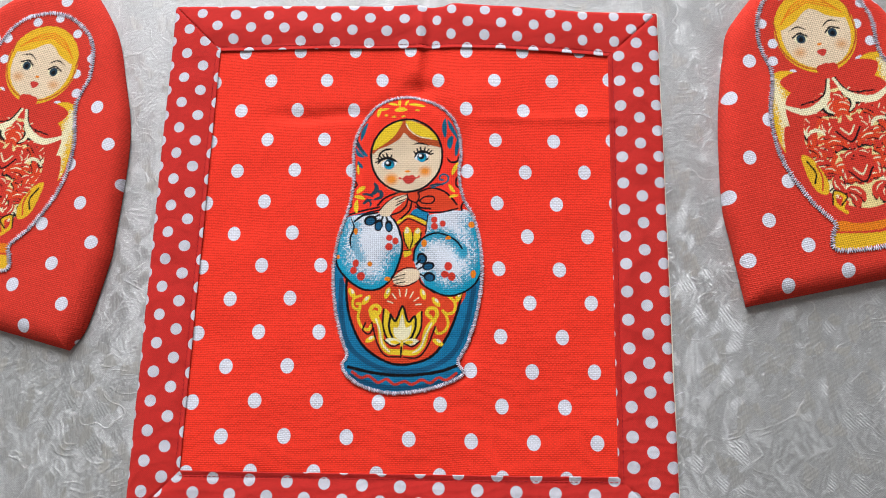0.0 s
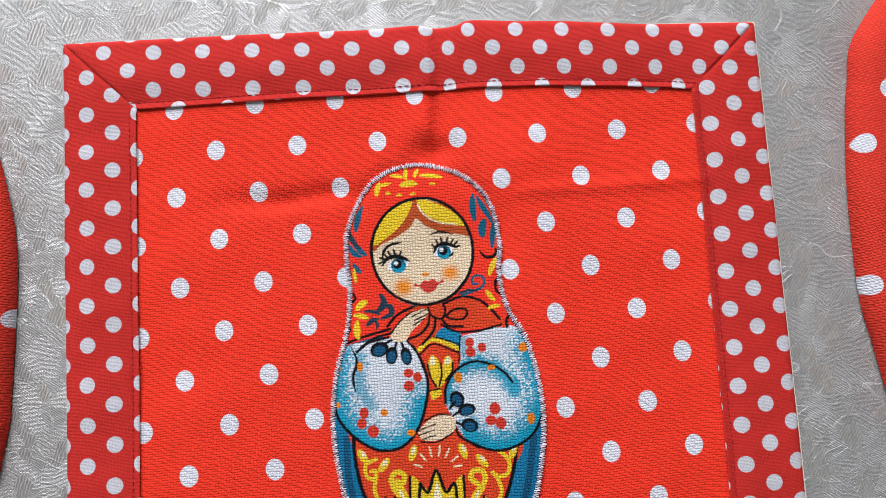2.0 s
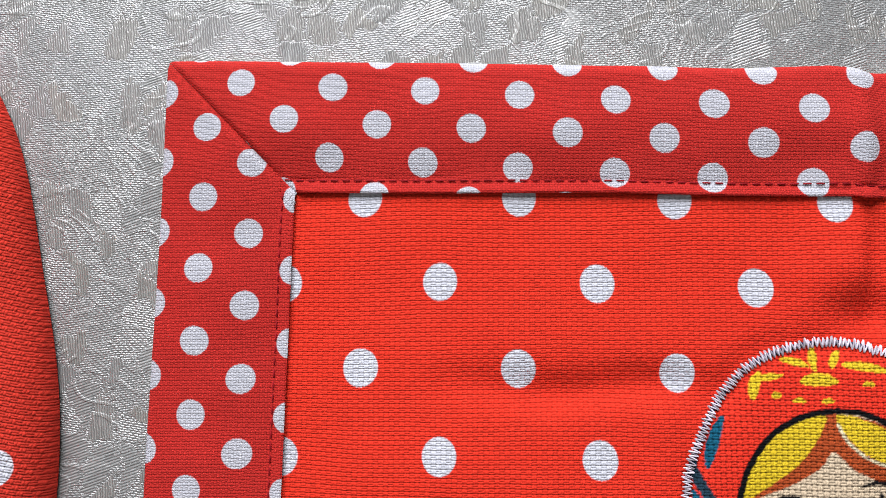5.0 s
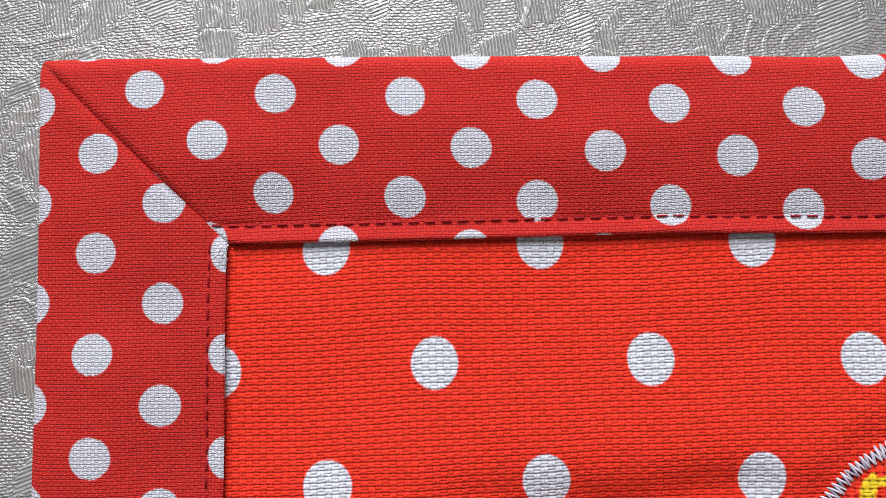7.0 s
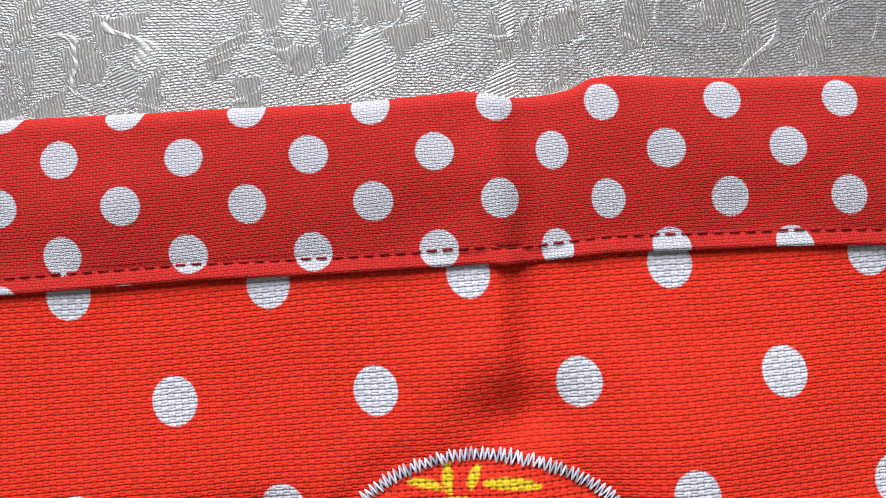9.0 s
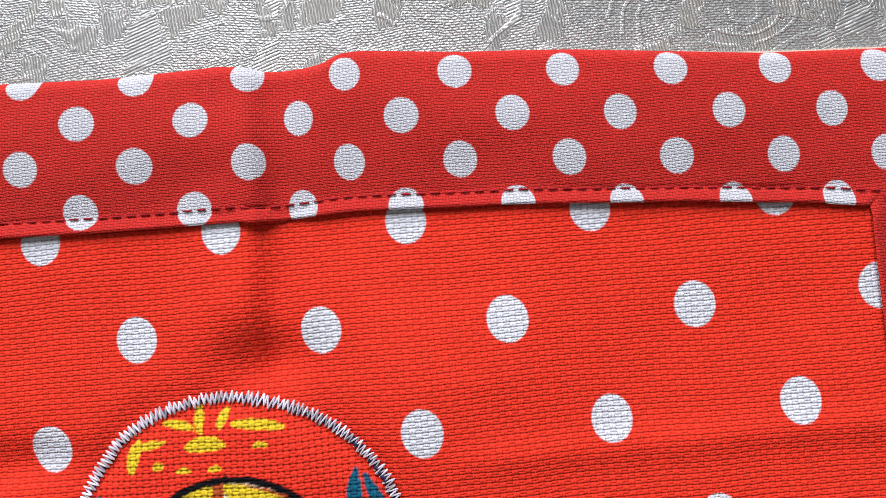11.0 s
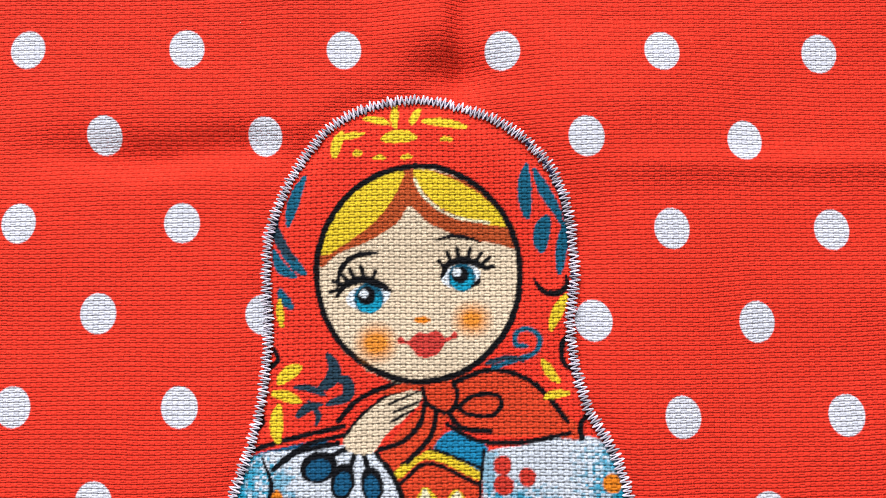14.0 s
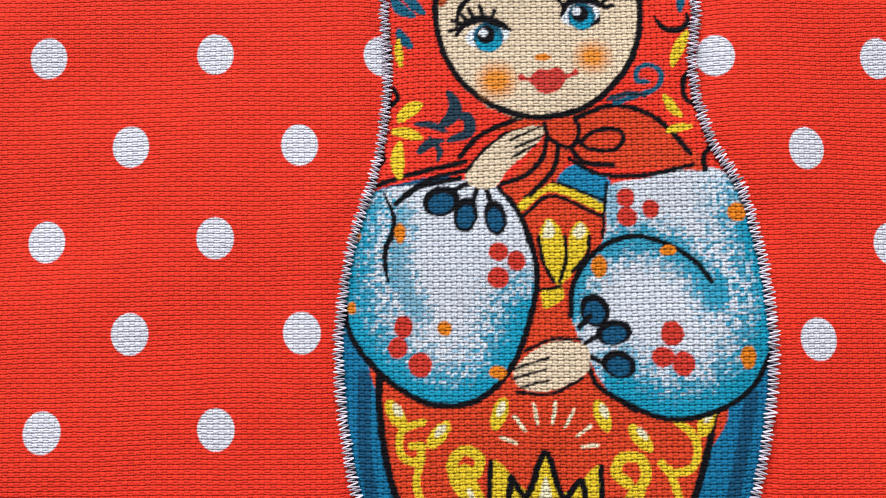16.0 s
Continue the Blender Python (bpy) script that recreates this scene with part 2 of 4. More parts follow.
    k = n.math("MULTIPLY", k, n.math("MULTIPLY_ADD", n.math("MULTIPLY", cord, twist), 0.22, 1.0))
    k = n.math("MULTIPLY", k, n.math("MULTIPLY_ADD", ribs, 0.14, 0.98))
    c = n.tree.nodes.new("ShaderNodeVectorMath")
    c.operation = "SCALE"
    n.put(c.inputs[0], n.mix(n.math("MULTIPLY", tall, sep.outputs[2]), (0.31, 0.318, 0.316), (0.34, 0.335, 0.31)))
    n.put(c.inputs["Scale"], k)
    n.put(n.bsdf.inputs["Base Color"], c.outputs[0])
    n.put(n.bsdf.inputs["Roughness"], n.ramp(satin, 0.0, 1.0, 0.42, 0.36))
    h = n.math("MULTIPLY_ADD", gap, -0.55, n.math("MULTIPLY", n.math("MAXIMUM", tall, satin), 0.18))
    h = n.math("ADD", h, n.math("MULTIPLY", cord, n.math("MULTIPLY_ADD", twist, 0.5, 0.2)))
    h = n.math("MULTIPLY_ADD", ribs, 0.55, h)
    h = n.math("MULTIPLY_ADD", shade, 0.30, h)
    n.bump(h, 1.0, 0.00012)
    return n.mat


RED = (0.83, 0.040, 0.020)
TAPE_RED = (0.55, 0.029, 0.024)
TAPE_WHITE = (0.59, 0.595, 0.66)
CHALK = (0.67, 0.68, 0.76)
PULL_ALONG = (2.4765, 4.3712, 0.0707, 0.0759, 0.0371, -0.0117, -0.0502, -0.0397, 0.0011, -0.0585)
PULL_ACROSS = (2.4383, -0.1215, -3.9002, -0.0099, -0.0207, -0.01, 0.1238, 0.0254, 0.0174, -0.0249)
cloth_mat = damask()
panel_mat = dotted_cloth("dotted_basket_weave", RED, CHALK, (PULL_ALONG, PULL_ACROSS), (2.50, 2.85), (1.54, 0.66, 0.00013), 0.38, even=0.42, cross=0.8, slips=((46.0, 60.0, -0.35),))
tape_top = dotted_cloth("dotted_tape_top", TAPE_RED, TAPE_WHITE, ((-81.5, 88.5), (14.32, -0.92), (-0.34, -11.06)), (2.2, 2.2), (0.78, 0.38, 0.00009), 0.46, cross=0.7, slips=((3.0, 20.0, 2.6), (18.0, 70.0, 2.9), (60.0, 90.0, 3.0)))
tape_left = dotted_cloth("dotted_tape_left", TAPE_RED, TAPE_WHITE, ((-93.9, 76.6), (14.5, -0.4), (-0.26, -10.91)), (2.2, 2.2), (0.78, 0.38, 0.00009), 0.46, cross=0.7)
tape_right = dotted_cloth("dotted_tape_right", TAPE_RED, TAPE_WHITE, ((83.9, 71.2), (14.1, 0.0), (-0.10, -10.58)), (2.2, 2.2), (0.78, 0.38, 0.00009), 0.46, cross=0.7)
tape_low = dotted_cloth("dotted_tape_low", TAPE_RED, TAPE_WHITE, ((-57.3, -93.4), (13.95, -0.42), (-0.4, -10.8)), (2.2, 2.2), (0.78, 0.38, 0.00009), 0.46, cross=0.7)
mitt_red = (0.64, 0.042, 0.026)
mitt_right_mat = dotted_cloth("dotted_twill_cream", mitt_red, CHALK, ((-48.4, 41.4), (22.4, 1.2), (0.2, -25.0)), (2.5, 2.75), (1.6, 0.75, 0.0002))
mitt_left_mat = dotted_cloth("dotted_twill", mitt_red, CHALK, ((33.8, 96.5), (22.3, -2.0), (-2.4, -25.9)), (2.5, 2.75), (1.6, 0.75, 0.0002))
print_mat = painted_cloth("printed_canvas")
lilac_thread = thread_mat("lilac_thread", (0.58, 0.53, 0.61), 0.5)
navy_thread = thread_mat("navy_thread", (0.03, 0.03, 0.07))
red_thread = thread_mat("red_thread", (0.32, 0.012, 0.018))
lining_mat = plain("cream_lining", (0.74, 0.66, 0.55), 0.9, 0.2)
wall_mat = plain("painted_plaster", (0.46, 0.45, 0.43))
wood_mat = plain("oak_boards", (0.30, 0.19, 0.11), 0.5)
white_paint = plain("white_gloss_paint", (0.8, 0.8, 0.79), 0.35)

# ---- mesh helpers ----


def mesh_object(name, data, material, parent=None, label="", smooth=True):
    ob = new(name, data)
    if material:
        data.materials.append(material)
    if smooth:
        data.polygons.foreach_set("use_smooth", [True] * len(data.polygons))
    if parent:
        ob.parent = parent
    return tagged(ob, label)


def part(name, bm, material, parent=None, label="", smooth=True):
    data = bpy.data.meshes.new(name)
    bm.to_mesh(data)
    bm.free()
    return mesh_object(name, data, material, parent, label, smooth)


def sheet(name, x, y, z, keep=None):
    """A mesh over arrays of the same shape, in millimetres; keep: which of its cells stay."""
    rows, cols = x.shape
    co = np.stack([x, y, z], -1).reshape(-1, 3) * 0.001
    at = np.arange(rows * cols).reshape(rows, cols)
    quads = np.stack([at[:-1, :-1], at[:-1, 1:], at[1:, 1:], at[1:, :-1]], -1)
    quads = quads[keep] if keep is not None else quads.reshape(-1, 4)
    used = np.unique(quads)
    index = np.zeros(rows * cols, int)
    index[used] = np.arange(len(used))
    data = bpy.data.meshes.new(name)
    data.from_pydata(co[used].tolist(), [], index[quads].tolist())
    return data, used


def box(bm, x0, x1, y0, y1, z0, z1, bevel=0.0):
    made = bmesh.ops.create_cube(bm, size=1.0)["verts"]
    for v in made:
        v.co = Vector(((x0 + x1) / 2 + v.co.x * (x1 - x0), (y0 + y1) / 2 + v.co.y * (y1 - y0), (z0 + z1) / 2 + v.co.z * (z1 - z0)))
    if bevel:
        edges = list({e for v in made for e in v.link_edges})
        bmesh.ops.bevel(bm, geom=edges, offset=bevel, segments=2, affect="EDGES", profile=0.5)
    return bm


def smooth_curve(points, closed, steps=8):
    """A Catmull-Rom curve through the points."""
    p = np.array(points, float)
    if len(p) < 3 and not closed:
        return np.linspace(p[0], p[-1], steps + 1)
    ring = np.vstack([p[-1], p, p[0], p[1]]) if closed else np.vstack([2 * p[0] - p[1], p, 2 * p[-1] - p[-2]])
    t = np.linspace(0, 1, steps, endpoint=False)[:, None]
    out = []
    for a, b, c, d in zip(ring, ring[1:], ring[2:], ring[3:]):
        out.append(0.5 * (2 * b + (c - a) * t + (2 * a - 5 * b + 4 * c - d) * t**2 + (3 * b - a - 3 * c + d) * t**3))
    if not closed:
        out.append(p[-1:])
    return np.vstack(out)


def ripple(x, y, size, seed):
    """Smooth pseudo-random waves of about the given size, in millimetres, between -1 and 1."""
    r = np.random.RandomState(seed)
    total = 0
    for _ in range(6):
        a, k, ph = r.uniform(0, 2 * np.pi), r.uniform(0.6, 1.5) * 2 * np.pi / size, r.uniform(0, 6.3)
        total = total + np.sin(k * (x * np.cos(a) + y * np.sin(a)) + ph)
    return total / 6


def thread_strokes(name, ends, width, height, material, parent, label=""):
    """Short rounded threads laid from point to point (millimetres), joined into one mesh."""
    verts, faces = [], []
    for (a, b) in ends:
        a, b = Vector(a), Vector(b)
        d = b - a
        side = Vector((-d.y, d.x, 0)).normalized() * width / 2
        base = len(verts)
        for f, wide, up in ((0.0, 0.45, 0.1), (0.12, 1.0, 0.75), (0.5, 1.1, 1.0), (0.88, 1.0, 0.75), (1.0, 0.45, 0.1)):
            c = a + d * f
            for s, hgt in ((-1, 0.0), (-0.55, 0.8), (0.55, 0.8), (1, 0.0)):
                verts.append((c + side * s * wide + Vector((0, 0, hgt * up * height - 0.1))) * 0.001)
        for i in range(4):
            for j in range(3):
                k = base + i * 4 + j
                faces.append((k, k + 4, k + 5, k + 1))
    data = bpy.data.meshes.new(name)
    data.from_pydata(verts, [], faces)
    return tagged(mesh_object(name, data, material, parent, label), kind="stuff")


class Canvas:
    """Cloth print in plain shapes on a grid of points, in millimetres."""

    def __init__(self, x0, x1, y0, y1, step, ground):
        self.x, self.y = np.meshgrid(np.arange(x0, x1, step), np.arange(y0, y1, step))
        r = np.random.RandomState(3)
        cu, cv = np.floor(self.x / 0.5).astype(int), np.floor(self.y / 0.41).astype(int)
        jit = r.rand(997, 991)
        self.grain = jit[cu % 997, cv % 991]
        self.sx = self.x + 0.16 * (self.grain - 0.5)
        self.sy = self.y + 0.16 * (jit[(cv + 50) % 997, cu % 991] - 0.5)
        self.rgb = np.empty((*self.x.shape, 3))
        self.rgb[:] = ground
        self.mask = None

    def near(self, line, margin):
        lo, hi = line.min(0) - margin, line.max(0) + margin
        cols = np.where((self.x[0] > lo[0]) & (self.x[0] < hi[0]))[0]
        rows = np.where((self.y[:, 0] > lo[1]) & (self.y[:, 0] < hi[1]))[0]
        if not len(cols) or not len(rows):
            return None
        return slice(rows[0], rows[-1] + 1), slice(cols[0], cols[-1] + 1)

    def distance(self, at, line, taper=False):
        x, y = self.sx[at], self.sy[at]
        best = np.full(x.shape, 1e9)
        n = len(line) - 1
        for i, (a, b) in enumerate(zip(line, line[1:])):
            d = b - a
            t = np.clip(((x - a[0]) * d[0] + (y - a[1]) * d[1]) / max(d @ d, 1e-9), 0, 1)
            r = np.hypot(x - a[0] - t * d[0], y - a[1] - t * d[1])
            if taper:
                r = r / (0.35 + 0.65 * np.sin(np.pi * (i + 0.5) / n))
            best = np.minimum(best, r)
        return best

    def lay(self, at, alpha, colour):
        if self.mask is not None:
            alpha = alpha * self.mask[at]
        self.rgb[at] += np.clip(alpha, 0, 1)[..., None] * (np.array(colour) - self.rgb[at])

    def line(self, points, width, colour, taper=False):
        line = smooth_curve(points, False)
        at = self.near(line, width)
        if at:
            self.lay(at, (width / 2 - self.distance(at, line, taper)) / 0.14 + 0.5, colour)

    def closed(self, line, colour, soft):
        line = np.vstack([line, line[:1]])
        at = self.near(line, soft)
        if not at:
            return
        x, y = self.sx[at], self.sy[at]
        inside = np.zeros(x.shape, bool)
        for a, b in zip(line, line[1:]):
            if a[1] != b[1]:
                inside ^= ((a[1] > y) != (b[1] > y)) & (x < (b[0] - a[0]) * (y - a[1]) / (b[1] - a[1]) + a[0])
        d = self.distance(at, line) * np.where(inside, 1, -1)
        self.lay(at, d / soft + (0.5 if soft < 0.5 else 0.0), colour)

    def only(self, points=None):
        """Keep what follows inside this shape."""
        self.mask = None if points is None else inside_outline(self.sx, self.sy, smooth_curve(points, True))

    def blob(self, points, colour, soft=0.14):
        self.closed(smooth_curve(points, True), colour, soft)

    def ellipse(self, cx, cy, rx, ry, turn, colour, soft=0.14):
        a = np.linspace(0, 2 * np.pi, 24, endpoint=False)
        c, s = math.cos(radians(turn)), math.sin(radians(turn))
        u, v = rx * np.cos(a), ry * np.sin(a)
        self.closed(np.stack([cx + u * c - v * s, cy + u * s + v * c], 1), colour, soft)

    def leaf(self, cx, cy, rx, ry, turn, colour):
        """A brush stroke with pointed ends, slightly bowed."""
        wide, reach = min(rx, ry), max(rx, ry)
        a = radians(turn + (90 if ry > rx else 0))
        d, side = np.array((math.cos(a), math.sin(a))), np.array((-math.sin(a), math.cos(a)))
        c = np.array((cx, cy))
        self.line([c - d * reach * 1.1, c - d * reach * 0.4 + side * wide * 0.3, c + d * reach * 0.4 + side * wide * 0.3, c + d * reach * 1.1], wide * 2.3, colour, taper=True)

    def sponge(self, points, width, colour, strength):
        """Dabbed colour that thins out from a line."""
        line = smooth_curve(points, False)
        at = self.near(line, width)
        if at:
            a = 1 - self.distance(at, line) / width
            self.lay(at, strength * np.clip((a * 1.5 - self.grain[at]) * 3, 0, 1), colour)


def inside_outline(x, y, line):
    line = np.vstack([line, line[:1]])
    keep = np.zeros(x.shape, bool)
    for a, b in zip(line, line[1:]):
        if a[1] != b[1]:
            keep ^= ((a[1] > y) != (b[1] > y)) & (x < (b[0] - a[0]) * (y - a[1]) / (b[1] - a[1]) + a[0])
    return keep


def applique(canvas, outline, height, parent, label):
    """A printed figure cut out and laid on the cloth beneath it."""
    keep = inside_outline((canvas.x[:-1, :-1] + canvas.x[1:, 1:]) / 2, (canvas.y[:-1, :-1] + canvas.y[1:, 1:]) / 2, outline)
    data, used = sheet("applique", canvas.x, canvas.y, height(canvas.x, canvas.y) + 0.55, keep)
    layer = data.color_attributes.new("print", "FLOAT_COLOR", "POINT")
    rgba = np.ones((len(used), 4))
    rgba[:, :3] = canvas.rgb.reshape(-1, 3)[used]
    layer.data.foreach_set("color", rgba.ravel())
    return mesh_object("applique", data, print_mat, parent, label)


def overcast(outline, height, parent, pitch, width, seed):
    """Zigzag edging stitched over the rim of a figure: pale threads over a dark under-thread."""
    r = np.random.RandomState(seed)
    line = np.vstack([outline, outline[:1]])
    lengths = np.r_[0, np.cumsum(np.hypot(*np.diff(line, axis=0).T))]
    s = np.arange(0, lengths[-1], pitch)
    px, py = np.interp(s, lengths, line[:, 0]), np.interp(s, lengths, line[:, 1])
    tx, ty = np.gradient(px), np.gradient(py)
    size = np.hypot(tx, ty)
    nx, ny = ty / size, -tx / size
    pale, dark = [], []
    reach = [(width * r.uniform(0.40, 0.66), width * r.uniform(0.40, 0.60), r.uniform(-0.12, 0.12)) for _ in s]

    def point(i, outward):
        d = reach[i][0] if outward else -reach[i][1]
        w = reach[i][2]
        return px[i] + nx[i] * d - ny[i] * w, py[i] + ny[i] * d + nx[i] * w

    for i in range(len(s) - 1):
        a, b = point(i, i % 2 == 0), point(i + 1, i % 2 == 1)
        ha, hb = (float(height(np.array(q[0]), np.array(q[1]))) for q in (a, b))
        pale.append(((*a, ha + 0.72 + r.uniform(0, 0.2)), (*b, hb + 0.76 + r.uniform(0, 0.2))))
        if r.rand() < 0.8:
            dark.append(((px[i] - nx[i] * 0.2 * width, py[i] - ny[i] * 0.2 * width, ha + 0.6), (px[i + 1] + nx[i] * 0.1 * width, py[i + 1] + ny[i] * 0.1 * width, ha + 0.6)))
    thread_strokes("edging", pale, 0.23, 0.26, lilac_thread, parent, "pale lilac zigzag thread")
    thread_strokes("under_thread", dark, 0.9, 0.2, navy_thread, parent, "dark navy under-thread")


# ---- room shell, table and cloth ----
TOP = -0.0036


def shell(name, *box_args, material=wall_mat):
    ob = part(name, box(bmesh.new(), *box_args), material, smooth=False)
    return tagged(ob, kind="structure")


FLOOR = TOP - 0.75
shell("floor", -2.2, 2.2, -2.0, 1.6, FLOOR - 0.1, FLOOR, material=wood_mat)
shell("ceiling", -2.2, 2.2, -2.0, 1.6, 2.05, 2.15)
shell("wall_south", -2.2, 2.2, -2.1, -2.0, FLOOR, 2.05)
shell("wall_west", -2.3, -2.2, -2.0, 1.6, FLOOR, 2.05)
shell("wall_east", 2.2, 2.3, -2.0, 1.6, FLOOR, 2.05)
bm = bmesh.new()
for args in ((-2.2, -1.1, 1.6, 1.75, FLOOR, 2.05), (0.4, 2.2, 1.6, 1.75, FLOOR, 2.05), (-1.1, 0.4, 1.6, 1.75, FLOOR, 0.28), (-1.1, 0.4, 1.6, 1.75, 1.76, 2.05)):
    box(bm, *args)
tagged(part("wall_north", bm, wall_mat, smooth=False), kind="structure")
window = tagged(new("window_1"), "white painted window that lets in soft daylight", "window", kind="structure")
bm = bmesh.new()
for args in ((-1.1, -1.04, 1.64, 1.70, 0.28, 1.76), (0.34, 0.4, 1.64, 1.70, 0.28, 1.76), (-1.04, 0.34, 1.64, 1.70, 0.28, 0.34), (-1.04, 0.34, 1.64, 1.70, 1.70, 1.76), (-0.38, -0.32, 1.64, 1.70, 0.34, 1.70)):
    box(bm, *args, 0.006)
part("window_frame", bm, white_paint, window, smooth=False)
part("window_sill", box(bmesh.new(), -1.14, 0.44, 1.57, 1.64, 0.245, 0.277, 0.008), white_paint, window, smooth=False)

table = tagged(new("table"), "wooden table hidden under the white cloth", "table")
part("tabletop", box(bmesh.new(), -0.62, 0.62, -0.50, 0.50, TOP - 0.034, TOP - 0.004, 0.004), wood_mat, table, smooth=False)
for sx in (-0.56, 0.56):
    for sy in (-0.44, 0.44):
        part("leg", box(bmesh.new(), sx - 0.03, sx + 0.03, sy - 0.03, sy + 0.03, FLOOR, TOP - 0.034, 0.004), wood_mat, table, smooth=False)


def draped(u, half, drop=210.0, bend=14.0):
    """Where a point u millimetres along the cloth lies: flat on the table, then over its edge."""
    over = np.maximum(np.abs(u) - half, 0)
    turn = np.minimum(over / bend, np.pi / 2)
    fall = np.maximum(over - bend * np.pi / 2, 0)
    return np.sign(u) * (np.minimum(np.abs(u), half) + bend * np.sin(turn)), -(bend * (1 - np.cos(turn)) + fall)


u, v = np.meshgrid(np.unique(np.r_[np.linspace(-840, -250, 60), np.arange(-250, 251, 2.5), np.linspace(250, 840, 60)]), np.unique(np.r_[np.linspace(-720, -190, 54), np.arange(-190, 191, 2.5), np.linspace(190, 720, 54)]))
cx, zx = draped(u, 622)
cy, zy = draped(v, 502)
lift = 0.35 * ripple(u, v, 90, 5) + 0.15 * ripple(u, v, 26, 6)
data, _ = sheet("tablecloth", cx + 8 * ripple(u, v, 160, 8) * (zy < -20), cy + 8 * ripple(u, v, 160, 9) * (zx < -20), TOP * 1000 + zx + zy + np.where(zx + zy < -1, 0, lift))
tagged(mesh_object("tablecloth", data, cloth_mat), "white figured damask tablecloth with woven leaves and scrolls", "tablecloth")

# ---- square potholder ----
TOP_EDGE = [(-92.1, 98.3), (-60.9, 97.4), (-32.9, 96.3), (-30.2, 96.3), (-13.4, 95.5), (0.9, 95.7), (3.2, 95.3), (6.0, 94.5), (11.2, 94.5), (13.6, 94.8), (16.2, 96.0), (19.0, 96.1), (31.9, 94.7), (45.9, 93.8), (69.6, 91.4), (91.3, 90.2)]
TOP_SEAM = [(-79.1, 77.1), (-55.3, 76.8), (-31.1, 76.7), (-14.7, 76.1), (3.1, 75.8), (3.5, 75.5), (10.7, 75.7), (16.4, 75.9), (35.7, 75.0), (56.6, 73.6), (78.5, 71.5)]


def line_at(points, x):
    p = np.array(points)
    slope = (p[-1, 1] - p[0, 1]) / (p[-1, 0] - p[0, 0])
    return np.interp(x, p[:, 0], p[:, 1]) + slope * (np.minimum(x - p[0, 0], 0) + np.maximum(x - p[-1, 0], 0))


doll_line = smooth_curve([(-2.1, 54.9), (7.9, 52.7), (14.8, 48.2), (19.3, 40.9), (20.6, 31.3), (19.8, 21.7), (21.6, 12.1), (25.5, 4.6), (28.0, -6.8), (28.5, -18.8), (26.5, -32.5), (23.0, -43.4), (19.4, -50.5), (21.5, -53.6), (19.8, -56.1), (11.9, -59.4), (2.2, -61.5), (-7.5, -61.7), (-16.6, -59.3), (-22.3, -55.4), (-24.3, -51.3), (-22.4, -48.0), (-24.6, -42.2), (-27.0, -33.1), (-28.7, -21.2), (-28.6, -11.3), (-26.9, -1.2), (-24.2, 6.8), (-22.6, 14.0), (-21.9, 22.4), (-22.3, 29.9), (-21.9, 36.3), (-18.4, 44.8), (-12.3, 51.9)], True, 6)


def rim_distance(x, y):
    """Millimetres from the outline of the figure."""
    best = np.full(np.shape(x), 1e9)
    for a, c in zip(doll_line[::2], np.roll(doll_line[::2], -1, 0)):
        d = c - a
        t = np.clip(((x - a[0]) * d[0] + (y - a[1]) * d[1]) / (d @ d), 0, 1)
        best = np.minimum(best, np.hypot(x - a[0] - t * d[0], y - a[1] - t * d[1]))
    return best


def sag(x):
    """The pad thins out towards its sides."""
    return -1.5 * np.clip((x - 38) / 32, 0, 1) - 0.5 * np.clip((-x - 45) / 25, 0, 1)


def panel_height(x, y):
    return lie(x, y) + sag(x)


def lie(x, y):
    """Lie of the quilted cloth: fold marks left from folding in four, and soft waves."""
    upper = np.clip((y - 52) / 30, 0, 1)
    crest = 1 - 0.8 * np.clip((y - 66) / 9, 0, 1)
    bend = x - 2.4 - 0.04 * (y - 60)
    h = (0.35 + 2.1 * upper * crest) * np.where(bend < 0, np.exp(-((bend / 7.5) ** 2)), np.exp(-((bend / 2.2) ** 2)))
    h = h + 1.1 * np.exp(-(((x - 20) / 6.0) ** 2)) * np.exp(-(((y - 52) / 12) ** 2))
    h = h - 2.2 * np.exp(-(((x - 4) / 6.0) ** 2)) * np.exp(-(((y - 58.5) / 3.8) ** 2)) - 0.8 * np.exp(-(((x - 6) / 2.5) ** 2)) * np.exp(-(((y - 66) / 6) ** 2))
    h = h - 1.3 * np.exp(-(((y - 49 - 0.02 * x - 1.2 * ripple(x, y, 26, 27)) / 2.8) ** 2)) * np.clip((x + 62) / 20, 0, 1) * np.clip((-14 - x) / 12, 0, 1)
    h = h + 0.5 * np.exp(-(((y - 45) / 2.0) ** 2)) * np.clip((x - 22) / 10, 0, 1)
    h = h + 1.5 * np.exp(-(((x - 29) / 9.5) ** 2)) * np.clip((y + 45) / 25, 0, 1) * np.clip((66 - y) / 12, 0, 1)
    h = h - 0.55 * np.exp(-((rim_distance(x, y) / 2.6) ** 2)) * (1 + 0.7 * ripple(x, y, 11, 25))
    h = h + 0.45 * ripple(x, y, 60, 21) + 0.30 * ripple(x, y, 24, 22) + 0.05 * ripple(x, y, 9, 23)
    return h


potholder = tagged(new("potholder"), "square red dotted potholder with doll applique on the tablecloth", "potholder")
gx, gy = np.meshgrid(np.arange(-85.5, 83.6, 0.7), np.arange(-93, 80.5, 0.7))
data, _ = sheet("centre_panel", gx, gy, panel_height(gx, gy))
mesh_object("centre_panel", data, panel_mat, potholder, "orange-red basket-weave cloth with large white dots")

